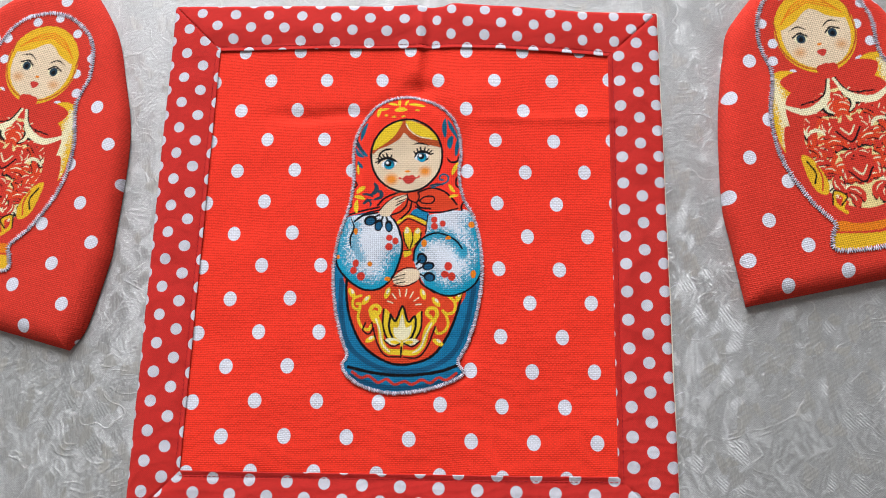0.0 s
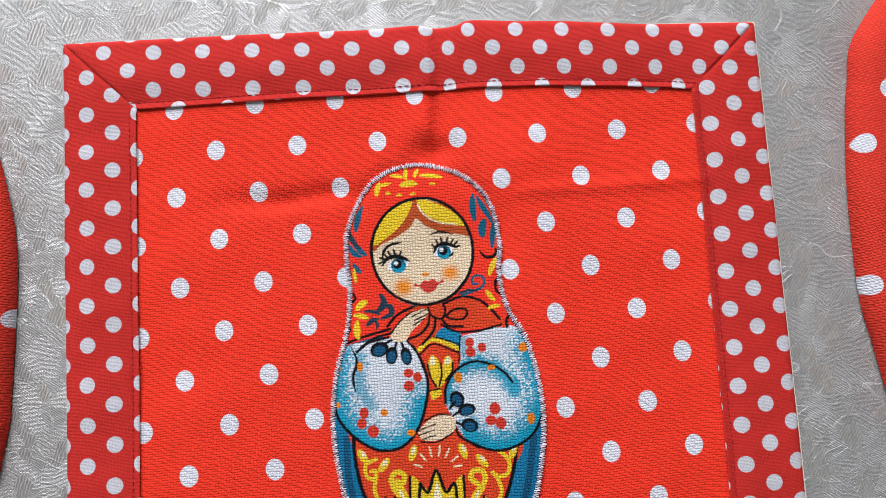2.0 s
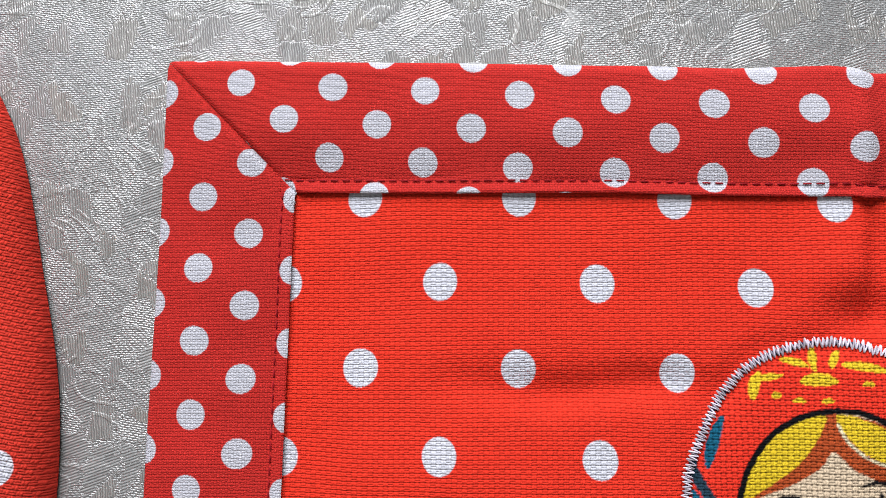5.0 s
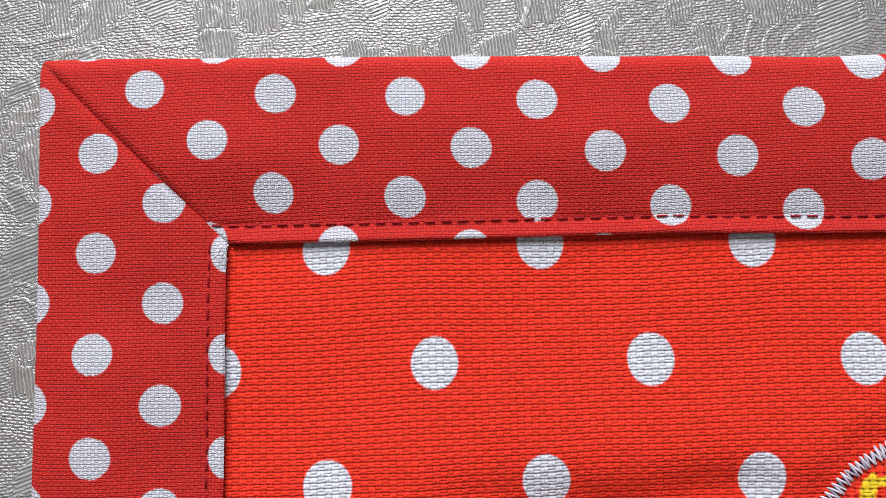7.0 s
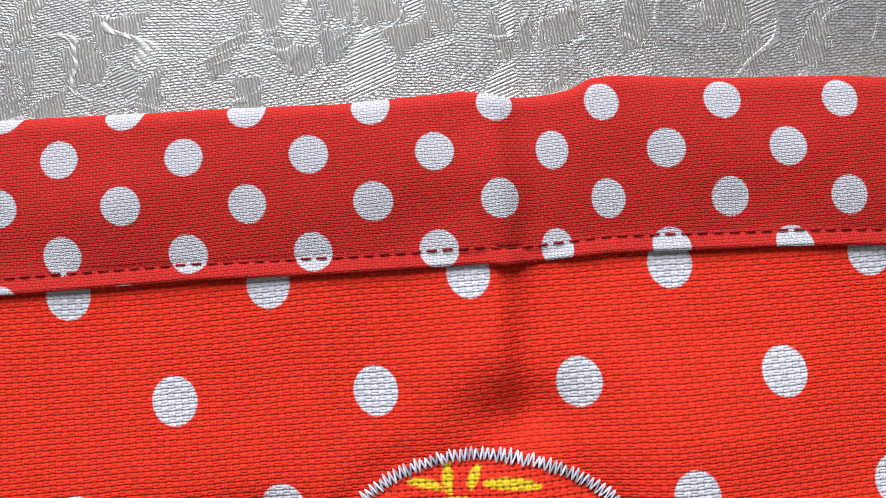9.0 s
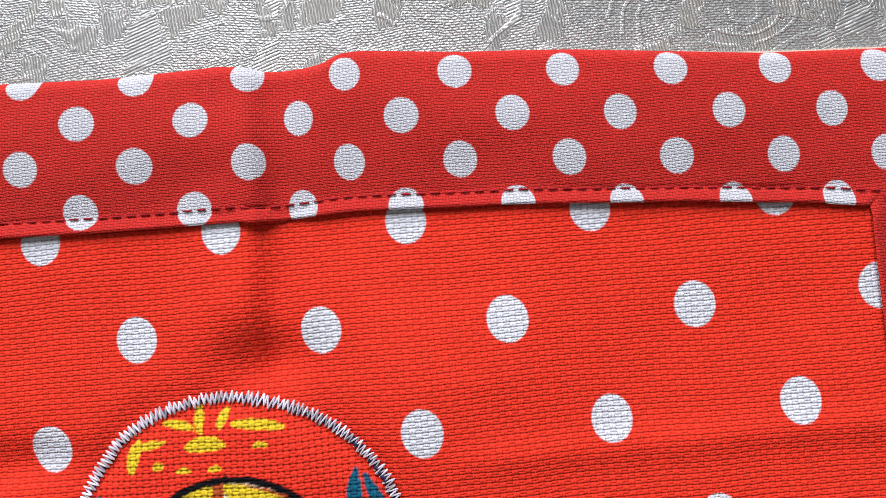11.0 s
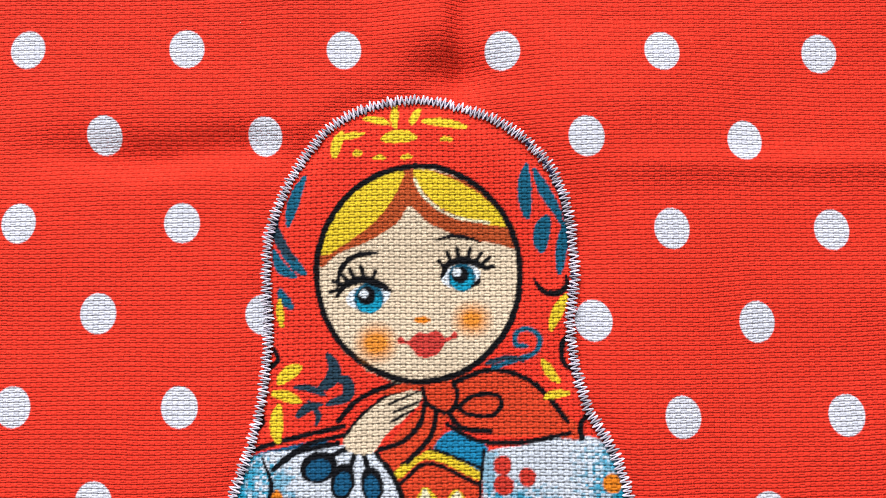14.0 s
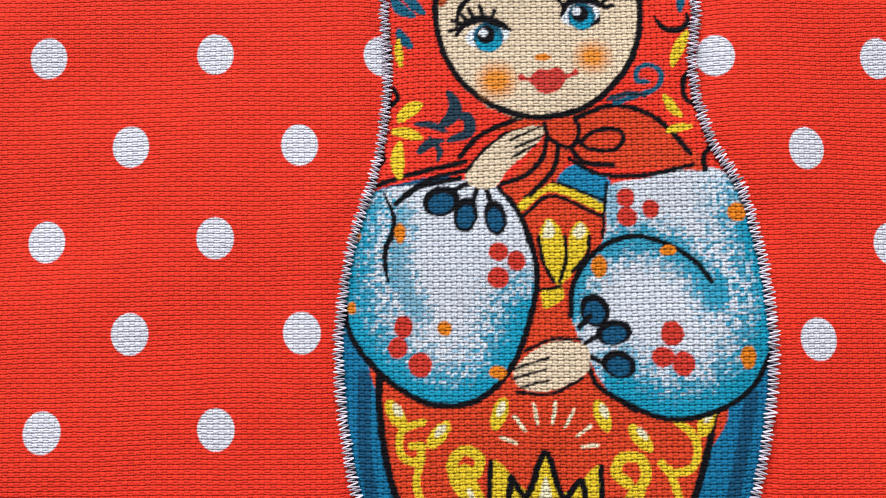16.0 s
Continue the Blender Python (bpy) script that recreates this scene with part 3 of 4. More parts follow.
OUT_TL, OUT_TR, OUT_BL, OUT_BR = (-101.2, 99.0), (100.5, 90.2), (-104.6, -111.0), (98.3, -111.5)
IN_TL, IN_TR, IN_BL, IN_BR = (-79.7, 77.2), (79.5, 71.0), (-83.9, -90.4), (76.8, -90.8)


def tape(name, outer, inner, material, count=150, top=False):
    """One mitred strip of the binding: rolled outer edge, raised free inner edge, a stitched groove near it."""
    s, t = np.meshgrid(np.linspace(0, 1, count), np.r_[np.linspace(0, 0.14, 9), np.linspace(0.18, 0.84, 12), np.linspace(0.86, 1, 22)])
    o0, o1, i0, i1 = (np.array(p) for p in (*outer, *inner))
    ox, oy = o0[0] + (o1[0] - o0[0]) * s, o0[1] + (o1[1] - o0[1]) * s
    ix, iy = i0[0] + (i1[0] - i0[0]) * s, i0[1] + (i1[1] - i0[1]) * s
    if top:
        oy = oy + (line_at(TOP_EDGE, ox) + 0.6 - oy) * np.clip(np.minimum(s, 1 - s) * 25, 0, 1)
        iy = iy + (line_at(TOP_SEAM, ix) - iy) * np.clip(np.minimum(s, 1 - s) * 25, 0, 1)
    else:
        wob = 0.35 * ripple(s * 200, s * 0, 40, len(name))
        ox, oy = ox + wob, oy + wob * 0.3
    x, y = ox + (ix - ox) * t, oy + (iy - oy) * t
    rim = 2.0 * (1 - np.sqrt(np.clip(1 - np.clip(1 - t / 0.11, 0, 1) ** 2, 0, 1)))
    groove = 0.28 * np.exp(-(((t - 0.905) / 0.013) ** 2))
    puff = 0.30 + 0.75 * np.sin(np.pi * np.clip((t - 0.02) / 0.88, 0, 1)) + 0.55 * np.clip((t - 0.908) / 0.075, 0, 1) - 0.15 * np.clip((t - 0.985) / 0.015, 0, 1) ** 2
    mitre = 0.55 * np.exp(-((np.minimum(s, 1 - s) / 0.0022) ** 2))
    fold = 0.7 * np.exp(-(((x - 4.5) / 1.8) ** 2)) - 0.4 * np.exp(-(((x - 8.5) / 2.5) ** 2)) if top else 0
    z = sag(x) + lie(x, y) * (0.15 + 0.45 * t**3) + fold + puff - rim - groove - mitre + (0.34 * ripple(x, y, 13, 31) + 0.60 * ripple(x, y, 30, 33)) * np.sin(np.pi * np.clip(t * 1.08, 0, 1))
    z = np.where(t > 0.75, np.maximum(z, panel_height(x, y) + 0.30), z)
    data, _ = sheet(name, x, y, z)
    mesh_object(name, data, material, potholder, "red cotton binding with small white dots")
    q = 0.905
    ends = []
    dash = np.hypot(*(i1 - i0)) / 1.75
    for k in range(int(dash)):
        col = [(k + f) / dash * (count - 1) for f in (0.12, 0.80)]
        pts = []
        for c in col:
            a = min(int(c), count - 2)
            f = c - a
            r0 = int(np.argmin(np.abs(t[:, 0] - q)))
            g = [(w[r0, a] * (1 - f) + w[r0, a + 1] * f) for w in (x, y, z)]
            pts.append((g[0], g[1], g[2] + 0.22))
        ends.append(tuple(pts))
    thread_strokes("seam_stitch", ends, 0.24, 0.16, red_thread, potholder, "dark red machine stitching")


tape("binding", (OUT_TL, OUT_TR), (IN_TL, IN_TR), tape_top, 260, True)
tape("binding", (OUT_BL, OUT_TL), (IN_BL, IN_TL), tape_left)
tape("binding", (OUT_TR, OUT_BR), (IN_TR, IN_BR), tape_right)
tape("binding", (OUT_BR, OUT_BL), (IN_BR, IN_BL), tape_low)
# cream lining that shows as a thin rim under the binding
corners = [np.array(p) for p in (OUT_TL, OUT_TR, OUT_BR, OUT_BL)]
bm = bmesh.new()
ring = []
for a, b in zip(corners, corners[1:] + corners[:1]):
    for f in np.linspace(0, 1, 40, endpoint=False):
        p = a + (b - a) * f
        if a is corners[0] and 0.03 < f < 0.97:
            p = np.array((p[0], line_at(TOP_EDGE, p[0]) + 0.5))
        p = p + 0.22 * np.sign(p) * (0.5 + 0.6 * ripple(p[0], p[1], 12, 4))
        ring.append(p)
for z in (-3.4, -2.6):
    layer = [bm.verts.new((p[0] * 0.001, p[1] * 0.001, z * 0.001)) for p in ring]
    bm.faces.new(layer)
    if z == -3.4:
        lower = layer
for i in range(len(lower)):
    j = (i + 1) % len(lower)
    bm.faces.new((lower[i], lower[j], layer[j], layer[i]))
part("lining", bm, lining_mat, potholder, "cream cotton backing", smooth=False)

# frayed ends along one side and at a corner of the binding
pale_thread = thread_mat("pale_thread", (0.62, 0.63, 0.68), 0.2)
fray = random.Random(5)
ends = []
for k in range(13):
    y0 = fray.uniform(-95, 20)
    x0 = 98.6 + (y0 + 20) * 0.011
    x1, y1 = x0 + fray.uniform(1.5, 4.5), y0 + fray.uniform(-1.0, 3.0)
    ends += [((x0, y0, -2.6), ((x0 + x1) / 2, (y0 + y1) / 2 + 0.4, -2.2)), (((x0 + x1) / 2, (y0 + y1) / 2 + 0.4, -2.2), (x1, y1, -2.9))]
for k in range(5):
    x0, y0 = -80.0 + fray.uniform(-0.5, 0.8), 76.8 + fray.uniform(-0.9, 0.4)
    ends.append(((x0, y0, 1.1), (x0 + fray.uniform(-0.8, 0.8), y0 - fray.uniform(0.4, 1.0), 1.0)))
thread_strokes("frayed_thread", ends, 0.18, 0.16, pale_thread, potholder, "loose white thread ends")

# print colours
SOFT_BLUSH = (0.66, 0.33, 0.14)
GOLD = (0.72, 0.42, 0.02)
ROBE, ROBE_DARK, ROBE_LIGHT = (0.008, 0.16, 0.32), (0.008, 0.08, 0.17), (0.01, 0.20, 0.38)
EYE_WHITE = (0.74, 0.80, 0.86)
APRON, BERRY, LIPS, INK = (0.66, 0.055, 0.018), (0.58, 0.040, 0.025), (0.55, 0.045, 0.035), (0.005, 0.005, 0.007)
YELLOW, CREAM, ORANGE, BLUSH = (0.74, 0.52, 0.025), (0.78, 0.72, 0.48), (0.72, 0.20, 0.012), (0.76, 0.25, 0.03)
LINEN, SKY, TEAL, SLATE = (0.60, 0.645, 0.72), (0.006, 0.28, 0.44), (0.008, 0.105, 0.18), (0.018, 0.045, 0.07)
SKIN, HAIR_RED = (0.72, 0.57, 0.40), (0.44, 0.075, 0.02)


def doll_print(c):
    """A nesting doll in a kerchief, in flat printed shapes."""
    # blue robe and base
    c.blob([(-33.0, -2.9), (-34.5, -65.0), (30.4, -68.6), (35.1, -7.2), (-0.5, 1.2)], ROBE)
    c.line([(-25.4, -19.5), (-25.2, -31.3), (-21.3, -45.0), (-9.0, -53.0), (4.5, -53.7), (16.5, -48.2), (22.0, -38.0), (25.6, -22.6)], 1.83, ROBE_DARK)
    c.line([(-21.8, -52.4), (-11.0, -54.7), (0.6, -55.4), (12.2, -54.0), (19.3, -51.6)], 1.24, INK)
    c.line([(-20.7, -55.9), (-11.2, -59.2), (0.3, -60.2), (12.0, -58.3), (19.5, -55.7)], 1.83, ROBE_DARK)
    c.line([(-20.3, -54.2), (-16.9, -56.3), (-14.0, -55.7), (-10.4, -58.0), (-7.2, -56.8), (-4.2, -58.7), (-0.5, -57.6), (2.3, -58.7), (5.9, -57.0), (9.1, -58.1), (12.1, -56.2), (15.1, -57.0), (18.8, -54.6)], 1.02, BERRY)
    # red apron with its flowers
    c.blob([(-22.9, -15.6), (-23.4, -23.6), (-21.6, -34.4), (-16.4, -44.4), (-7.5, -50.4), (0.8, -51.3), (9.7, -48.2), (15.6, -40.5), (19.3, -31.1), (21.3, -22.3), (-1.2, -13.0)], APRON)
    c.line([(-23.0, -16.6), (-23.4, -23.6), (-21.6, -34.4), (-16.4, -44.4), (-7.5, -50.4), (0.8, -51.3), (9.7, -48.2), (15.6, -40.5), (19.3, -31.1), (21.3, -22.3)], 0.99, INK)
    c.line([(-12.1, -35.4), (-13.3, -33.6), (-13.9, -31.0), (-12.3, -29.3), (-10.3, -30.2), (-10.8, -32.2), (-12.4, -31.7)], 1.42, YELLOW)
    c.line([(-12.4, -32.1), (-10.2, -37.0), (-9.3, -42.9), (-7.1, -46.3), (-2.5, -46.9)], 2.03, YELLOW)
    c.line([(-11.7, -34.4), (-10.1, -39.0), (-9.0, -43.9), (-6.4, -46.7)], 0.61, CREAM)
    c.line([(9.2, -33.8), (7.7, -32.5), (8.4, -30.6), (10.7, -30.5), (11.6, -32.7), (10.1, -35.4)], 1.42, YELLOW)
    c.line([(10.3, -35.0), (7.7, -38.7), (6.2, -44.0), (3.3, -46.9), (-0.5, -47.0)], 2.03, YELLOW)
    c.line([(9.4, -36.1), (7.2, -40.6), (5.4, -45.1), (2.6, -47.0)], 0.61, CREAM)
    c.line([(-17.7, -25.5), (-20.5, -26.7), (-20.6, -29.6), (-18.7, -30.7), (-17.8, -28.8), (-19.2, -28.5)], 1.02, YELLOW)
    c.line([(-17.9, -30.2), (-18.6, -33.6), (-17.3, -37.2), (-14.6, -38.5), (-13.6, -36.8)], 1.02, YELLOW)
    c.line([(15.6, -25.5), (18.2, -28.1), (17.9, -31.6), (15.1, -32.6), (13.6, -31.3)], 1.02, YELLOW)
    c.line([(14.6, -32.1), (15.7, -36.1), (14.3, -39.1), (11.6, -39.7), (10.9, -37.7)], 1.02, YELLOW)
    c.ellipse(-21.2, -24.5, 1.02, 2.24, 30, YELLOW)
    c.ellipse(-21.0, -23.9, 0.51, 1.02, 30, CREAM)
    c.ellipse(-15.6, -27.2, 1.02, 2.24, -40, YELLOW)
    c.ellipse(-15.3, -26.6, 0.51, 1.02, -40, CREAM)
    c.ellipse(-7.5, -24.5, 1.02, 2.24, -20, YELLOW)
    c.ellipse(-7.3, -23.9, 0.51, 1.02, -20, CREAM)
    c.ellipse(6.1, -25.0, 1.02, 2.24, 20, YELLOW)
    c.ellipse(6.3, -24.4, 0.51, 1.02, 20, CREAM)
    c.ellipse(11.1, -28.0, 1.02, 2.24, 40, YELLOW)
    c.ellipse(11.3, -27.4, 0.51, 1.02, 40, CREAM)
    c.ellipse(19.7, -25.8, 1.02, 2.24, -20, YELLOW)
    c.ellipse(19.9, -25.2, 0.51, 1.02, -20, CREAM)
    c.ellipse(-13.6, -42.0, 1.02, 2.24, -60, YELLOW)
    c.ellipse(-13.4, -41.5, 0.51, 1.02, -60, CREAM)
    c.ellipse(11.9, -43.2, 1.02, 2.24, 60, YELLOW)
    c.ellipse(12.2, -42.6, 0.51, 1.02, 60, CREAM)
    c.line([(-5.4, -28.3), (-7.4, -27.6)], 0.45, CREAM)
    c.line([(-4.2, -26.7), (-5.6, -24.8)], 0.45, CREAM)
    c.line([(-2.5, -25.9), (-3.0, -23.3)], 0.45, CREAM)
    c.line([(-0.5, -25.7), (-0.1, -23.1)], 0.45, CREAM)
    c.line([(1.2, -26.3), (2.4, -24.1)], 0.45, CREAM)
    c.line([(2.7, -27.6), (4.5, -26.3)], 0.45, CREAM)
    c.line([(3.3, -29.0), (5.4, -28.8)], 0.45, CREAM)
    c.blob([(-8.8, -30.7), (-6.1, -32.8), (-5.6, -38.3), (-2.2, -40.8), (2.2, -38.8), (3.3, -33.4), (5.7, -31.6), (5.4, -38.0), (2.4, -43.0), (-2.0, -43.9), (-6.6, -42.5), (-8.9, -37.1)], YELLOW)
    c.line([(-8.8, -30.7), (-8.9, -37.1), (-6.6, -42.5), (-2.0, -43.9), (2.4, -43.0), (5.4, -38.0), (5.7, -31.6)], 0.74, INK)
    c.blob([(-6.1, -32.8), (-3.8, -34.5), (-1.6, -29.6), (0.5, -34.8), (3.1, -33.4), (3.0, -38.8), (0.2, -42.9), (-4.2, -42.6), (-6.4, -38.2)], YELLOW)
    c.blob([(-4.8, -37.6), (-3.2, -37.5), (-1.6, -32.7), (-0.3, -37.6), (1.9, -36.8), (0.9, -41.0), (-1.9, -42.4), (-4.5, -40.7)], CREAM)
    c.line([(-6.1, -32.8), (-4.1, -35.1), (-1.6, -29.6), (0.6, -35.4), (3.1, -33.4), (3.2, -38.4), (0.4, -42.9), (-4.2, -42.6), (-6.6, -37.8), (-6.1, -32.8)], 0.89, INK)
    c.ellipse(-5.0, -42.9, 3.05, 1.22, -8, CREAM)
    c.ellipse(-4.3, -43.2, 1.83, 0.69, -8, YELLOW)
    c.ellipse(1.6, -43.1, 3.05, 1.22, 8, CREAM)
    c.ellipse(0.8, -43.3, 1.83, 0.69, 8, YELLOW)
    c.line([(-8.5, -42.3), (-5.1, -44.7), (-1.5, -43.5), (2.1, -44.7), (5.1, -42.8)], 0.65, INK)
    c.line([(-1.7, -43.5), (-1.9, -47.5)], 1.02, YELLOW)
    c.line([(-1.8, -45.0), (-2.0, -48.8)], 0.74, INK)
    c.line([(-13.3, -35.9), (-10.9, -43.7), (-7.8, -48.1), (-2.6, -48.6)], 0.65, INK)
    c.line([(10.9, -37.3), (7.9, -44.8), (4.2, -48.8), (-1.0, -48.7)], 0.65, INK)
    c.line([(-15.7, -35.8), (-16.6, -38.6), (-14.3, -40.1), (-12.6, -37.9)], 0.65, INK)
    # bodice
    c.blob([(-5.3, 5.8), (0.1, 8.0), (8.5, 5.6), (7.5, -1.3), (4.1, -16.3), (-4.3, -17.6), (-4.8, -4.1)], APRON)
    c.blob([(0.8, 5.7), (3.2, 8.7), (8.1, 6.4), (7.6, 2.2), (3.8, 4.1)], ROBE_LIGHT)
    c.line([(-3.9, 3.1), (0.2, 5.6), (7.0, 2.7)], 1.23, YELLOW)
    c.line([(-3.5, 1.9), (0.2, 4.4), (6.8, 1.6)], 0.56, INK)
    c.line([(-3.4, 4.4), (0.2, 6.3), (7.0, 3.8)], 0.47, INK)
    c.blob([(-0.4, 1.3), (1.4, -0.6), (1.7, -5.7), (0.6, -7.6), (-1.1, -4.2), (-1.7, -1.1)], YELLOW)
    c.blob([(-0.4, 1.1), (0.5, -0.4), (-0.1, -1.3), (-1.2, -1.0)], CREAM)
    c.blob([(4.0, 0.9), (5.2, -1.2), (4.0, -4.3), (2.4, -6.5), (0.6, -7.6), (2.0, -3.5), (2.6, -0.4)], YELLOW)
    c.blob([(4.0, 0.7), (4.6, -0.6), (3.7, -1.4), (2.9, -0.6)], CREAM)
    c.line([(-1.8, -1.1), (-1.3, -4.2), (0.1, -7.2)], 0.56, INK)
    c.line([(1.8, -1.2), (1.9, -4.2), (0.9, -7.2)], 0.56, INK)
    c.line([(5.1, -1.2), (4.8, -3.5), (2.8, -5.8)], 0.56, INK)
    c.blob([(-1.4, -8.3), (1.1, -8.0), (1.3, -9.5), (-1.1, -10.8)], YELLOW)
    c.line([(-1.8, -8.3), (1.1, -7.8)], 0.47, INK)
    # full white sleeves shaded in sponged blue
    c.blob([(-23.8, 5.3), (-19.9, 6.6), (-13.8, 7.5), (-13.0, 5.1), (-20.0, 2.2)], ROBE_DARK)
    c.blob([(-27.6, -1.9), (-26.4, 4.2), (-23.0, 5.7), (-17.6, 6.4), (-10.7, 6.8), (-6.1, 5.0), (-3.5, 0.4), (-2.2, -5.7), (-3.0, -11.7), (-5.8, -18.4), (-10.4, -22.6), (-16.5, -23.0), (-22.4, -19.8), (-26.9, -14.7), (-28.6, -8.3)], LINEN)
    c.only([(-27.6, -1.9), (-26.4, 4.2), (-23.0, 5.7), (-17.6, 6.4), (-10.7, 6.8), (-6.1, 5.0), (-3.5, 0.4), (-2.2, -5.7), (-3.0, -11.7), (-5.8, -18.4), (-10.4, -22.6), (-16.5, -23.0), (-22.4, -19.8), (-26.9, -14.7), (-28.6, -8.3)])
    c.sponge([(-26.8, 2.3), (-28.0, -3.0), (-28.2, -8.3), (-26.6, -14.3), (-22.1, -19.5), (-16.3, -22.7), (-10.6, -22.2), (-6.0, -18.0), (-3.3, -11.7)], 9.63, SKY, 0.6)
    c.sponge([(-26.8, 2.3), (-28.0, -3.0), (-28.2, -8.3), (-26.6, -14.3), (-22.1, -19.5), (-16.3, -22.7), (-10.6, -22.2), (-6.0, -18.0), (-3.3, -11.7)], 6.93, SKY, 0.8)
    c.sponge([(-26.8, 2.3), (-28.0, -3.0), (-28.2, -8.3), (-26.6, -14.3), (-22.1, -19.5), (-16.3, -22.7), (-10.6, -22.2), (-6.0, -18.0), (-3.3, -11.7)], 3.85, SKY, 0.95)
    c.sponge([(-20.0, 2.2), (-20.8, -2.4), (-20.1, -6.9), (-18.2, -10.7)], 3.08, SKY, 0.7)
    c.only()
    c.line([(-28.3, -9.8), (-26.8, -14.7), (-22.4, -19.8), (-16.5, -23.2), (-10.4, -22.7), (-5.8, -18.5), (-3.0, -11.7), (-2.1, -5.7), (-3.5, 0.4), (-6.0, 4.9)], 0.85, INK)
    c.line([(-22.6, 5.4), (-21.3, 2.2), (-21.4, -0.1), (-22.3, -2.3), (-22.5, -4.6), (-22.1, -6.9)], 0.85, INK, taper=True)
    c.line([(-21.0, 3.7), (-17.6, 6.0), (-12.2, 7.1)], 0.75, INK)
    c.line([(-19.9, 4.9), (-16.1, 7.1), (-11.4, 8.2)], 0.66, INK)
    c.line([(-25.3, 5.9), (-19.1, 7.7), (-11.4, 9.4)], 0.75, INK)
    c.blob([(7.1, -1.3), (7.5, 4.1), (8.5, 6.0), (13.1, 6.7), (18.5, 8.0), (23.9, 7.0), (27.5, 1.5), (29.8, -6.2), (29.5, -13.7), (25.8, -21.1), (20.4, -24.5), (14.3, -25.2), (7.7, -22.4), (4.2, -16.7), (2.3, -11.0), (3.6, -5.8)], LINEN)
    c.only([(7.1, -1.3), (7.5, 4.1), (8.5, 6.0), (13.1, 6.7), (18.5, 8.0), (23.9, 7.0), (27.5, 1.5), (29.8, -6.2), (29.5, -13.7), (25.8, -21.1), (20.4, -24.5), (14.3, -25.2), (7.7, -22.4), (4.2, -16.7), (2.3, -11.0), (3.6, -5.8)])
    c.sponge([(26.7, 1.5), (28.7, -6.1), (28.4, -13.7), (25.0, -20.7), (20.2, -23.9), (14.4, -24.6), (8.3, -22.1)], 9.63, SKY, 0.6)
    c.sponge([(26.7, 1.5), (28.7, -6.1), (28.4, -13.7), (25.0, -20.7), (20.2, -23.9), (14.4, -24.6), (8.3, -22.1)], 6.93, SKY, 0.8)
    c.sponge([(26.7, 1.5), (28.7, -6.1), (28.4, -13.7), (25.0, -20.7), (20.2, -23.9), (14.4, -24.6), (8.3, -22.1)], 3.85, SKY, 0.95)
    c.sponge([(2.7, -11.0), (3.6, -6.1), (6.7, -3.2), (11.3, -1.7), (15.9, -2.9), (19.6, -6.0), (21.7, -9.8)], 4.93, SKY, 0.7)
    c.sponge([(2.7, -11.0), (3.6, -6.1), (6.7, -3.2), (11.3, -1.7), (15.9, -2.9), (19.6, -6.0), (21.7, -9.8)], 2.77, SKY, 0.85)
    c.sponge([(8.4, 4.8), (8.3, 1.0)], 2.00, SKY, 0.6)
    c.only()
    c.line([(7.6, -22.6), (14.3, -25.5), (20.4, -24.8), (25.9, -21.2), (29.5, -14.1)], 0.75, INK)
    c.line([(2.3, -11.8), (2.9, -7.3), (5.9, -3.2), (10.6, -1.2), (15.1, -2.2), (18.8, -4.5), (21.0, -7.4)], 0.75, INK)
    c.line([(4.0, -17.0), (5.4, -20.8), (8.4, -23.0), (10.6, -24.4)], 0.75, INK)
    c.line([(7.7, 6.0), (7.2, 1.8), (6.9, -1.3)], 0.47, INK)
    c.ellipse(-20.4, -0.3, 0.77, 1.39, 0, ORANGE)
    c.ellipse(-25.9, 2.3, 0.54, 0.77, 0, ORANGE)
    c.ellipse(-26.4, -0.6, 0.62, 0.85, 0, ORANGE)
    c.ellipse(-27.1, -10.3, 0.62, 0.92, 0, ORANGE)
    c.ellipse(-14.6, -13.2, 1.00, 1.00, 0, ORANGE)
    c.ellipse(-7.6, -19.1, 1.16, 0.92, 0, ORANGE)
    c.ellipse(6.3, -5.2, 1.08, 1.54, 0, ORANGE)
    c.ellipse(24.7, 1.7, 1.31, 1.31, 0, ORANGE)
    c.ellipse(27.5, -1.0, 0.69, 1.23, 0, ORANGE)
    c.ellipse(15.6, -3.2, 1.16, 0.69, 0, ORANGE)
    c.ellipse(25.2, -17.5, 1.08, 1.54, 0, ORANGE)
    c.ellipse(-7.2, -3.0, 1.31, 1.31, 0, BERRY)
    c.ellipse(-4.8, -4.3, 1.23, 1.39, 0, BERRY)
    c.ellipse(-7.3, -6.5, 1.46, 1.46, 0, BERRY)
    c.ellipse(-20.1, -12.9, 1.23, 1.54, 0, BERRY)
    c.ellipse(-20.9, -15.7, 1.31, 1.46, 0, BERRY)
    c.ellipse(-17.9, -18.0, 1.62, 1.69, 0, BERRY)
    c.ellipse(10.2, 4.0, 1.23, 1.31, 0, BERRY)
    c.ellipse(10.3, 1.4, 1.39, 1.39, 0, BERRY)
    c.ellipse(13.5, 2.4, 1.16, 1.31, 0, BERRY)
    c.ellipse(15.7, -14.3, 1.54, 1.69, 0, BERRY)
    c.ellipse(14.4, -17.4, 1.54, 1.39, 0, BERRY)
    c.ellipse(17.0, -18.3, 1.46, 1.69, 0, BERRY)
    # pleated cuffs
    c.ellipse(-14.8, 4.0, 2.62, 2.08, 15, INK)
    c.ellipse(-14.8, 3.7, 1.73, 1.37, 15, ROBE_DARK)
    c.ellipse(-11.5, 2.1, 1.69, 2.46, -10, INK)
    c.ellipse(-11.5, 1.8, 1.12, 1.63, -10, ROBE_DARK)
    c.ellipse(-7.5, 1.6, 1.54, 2.46, 8, INK)
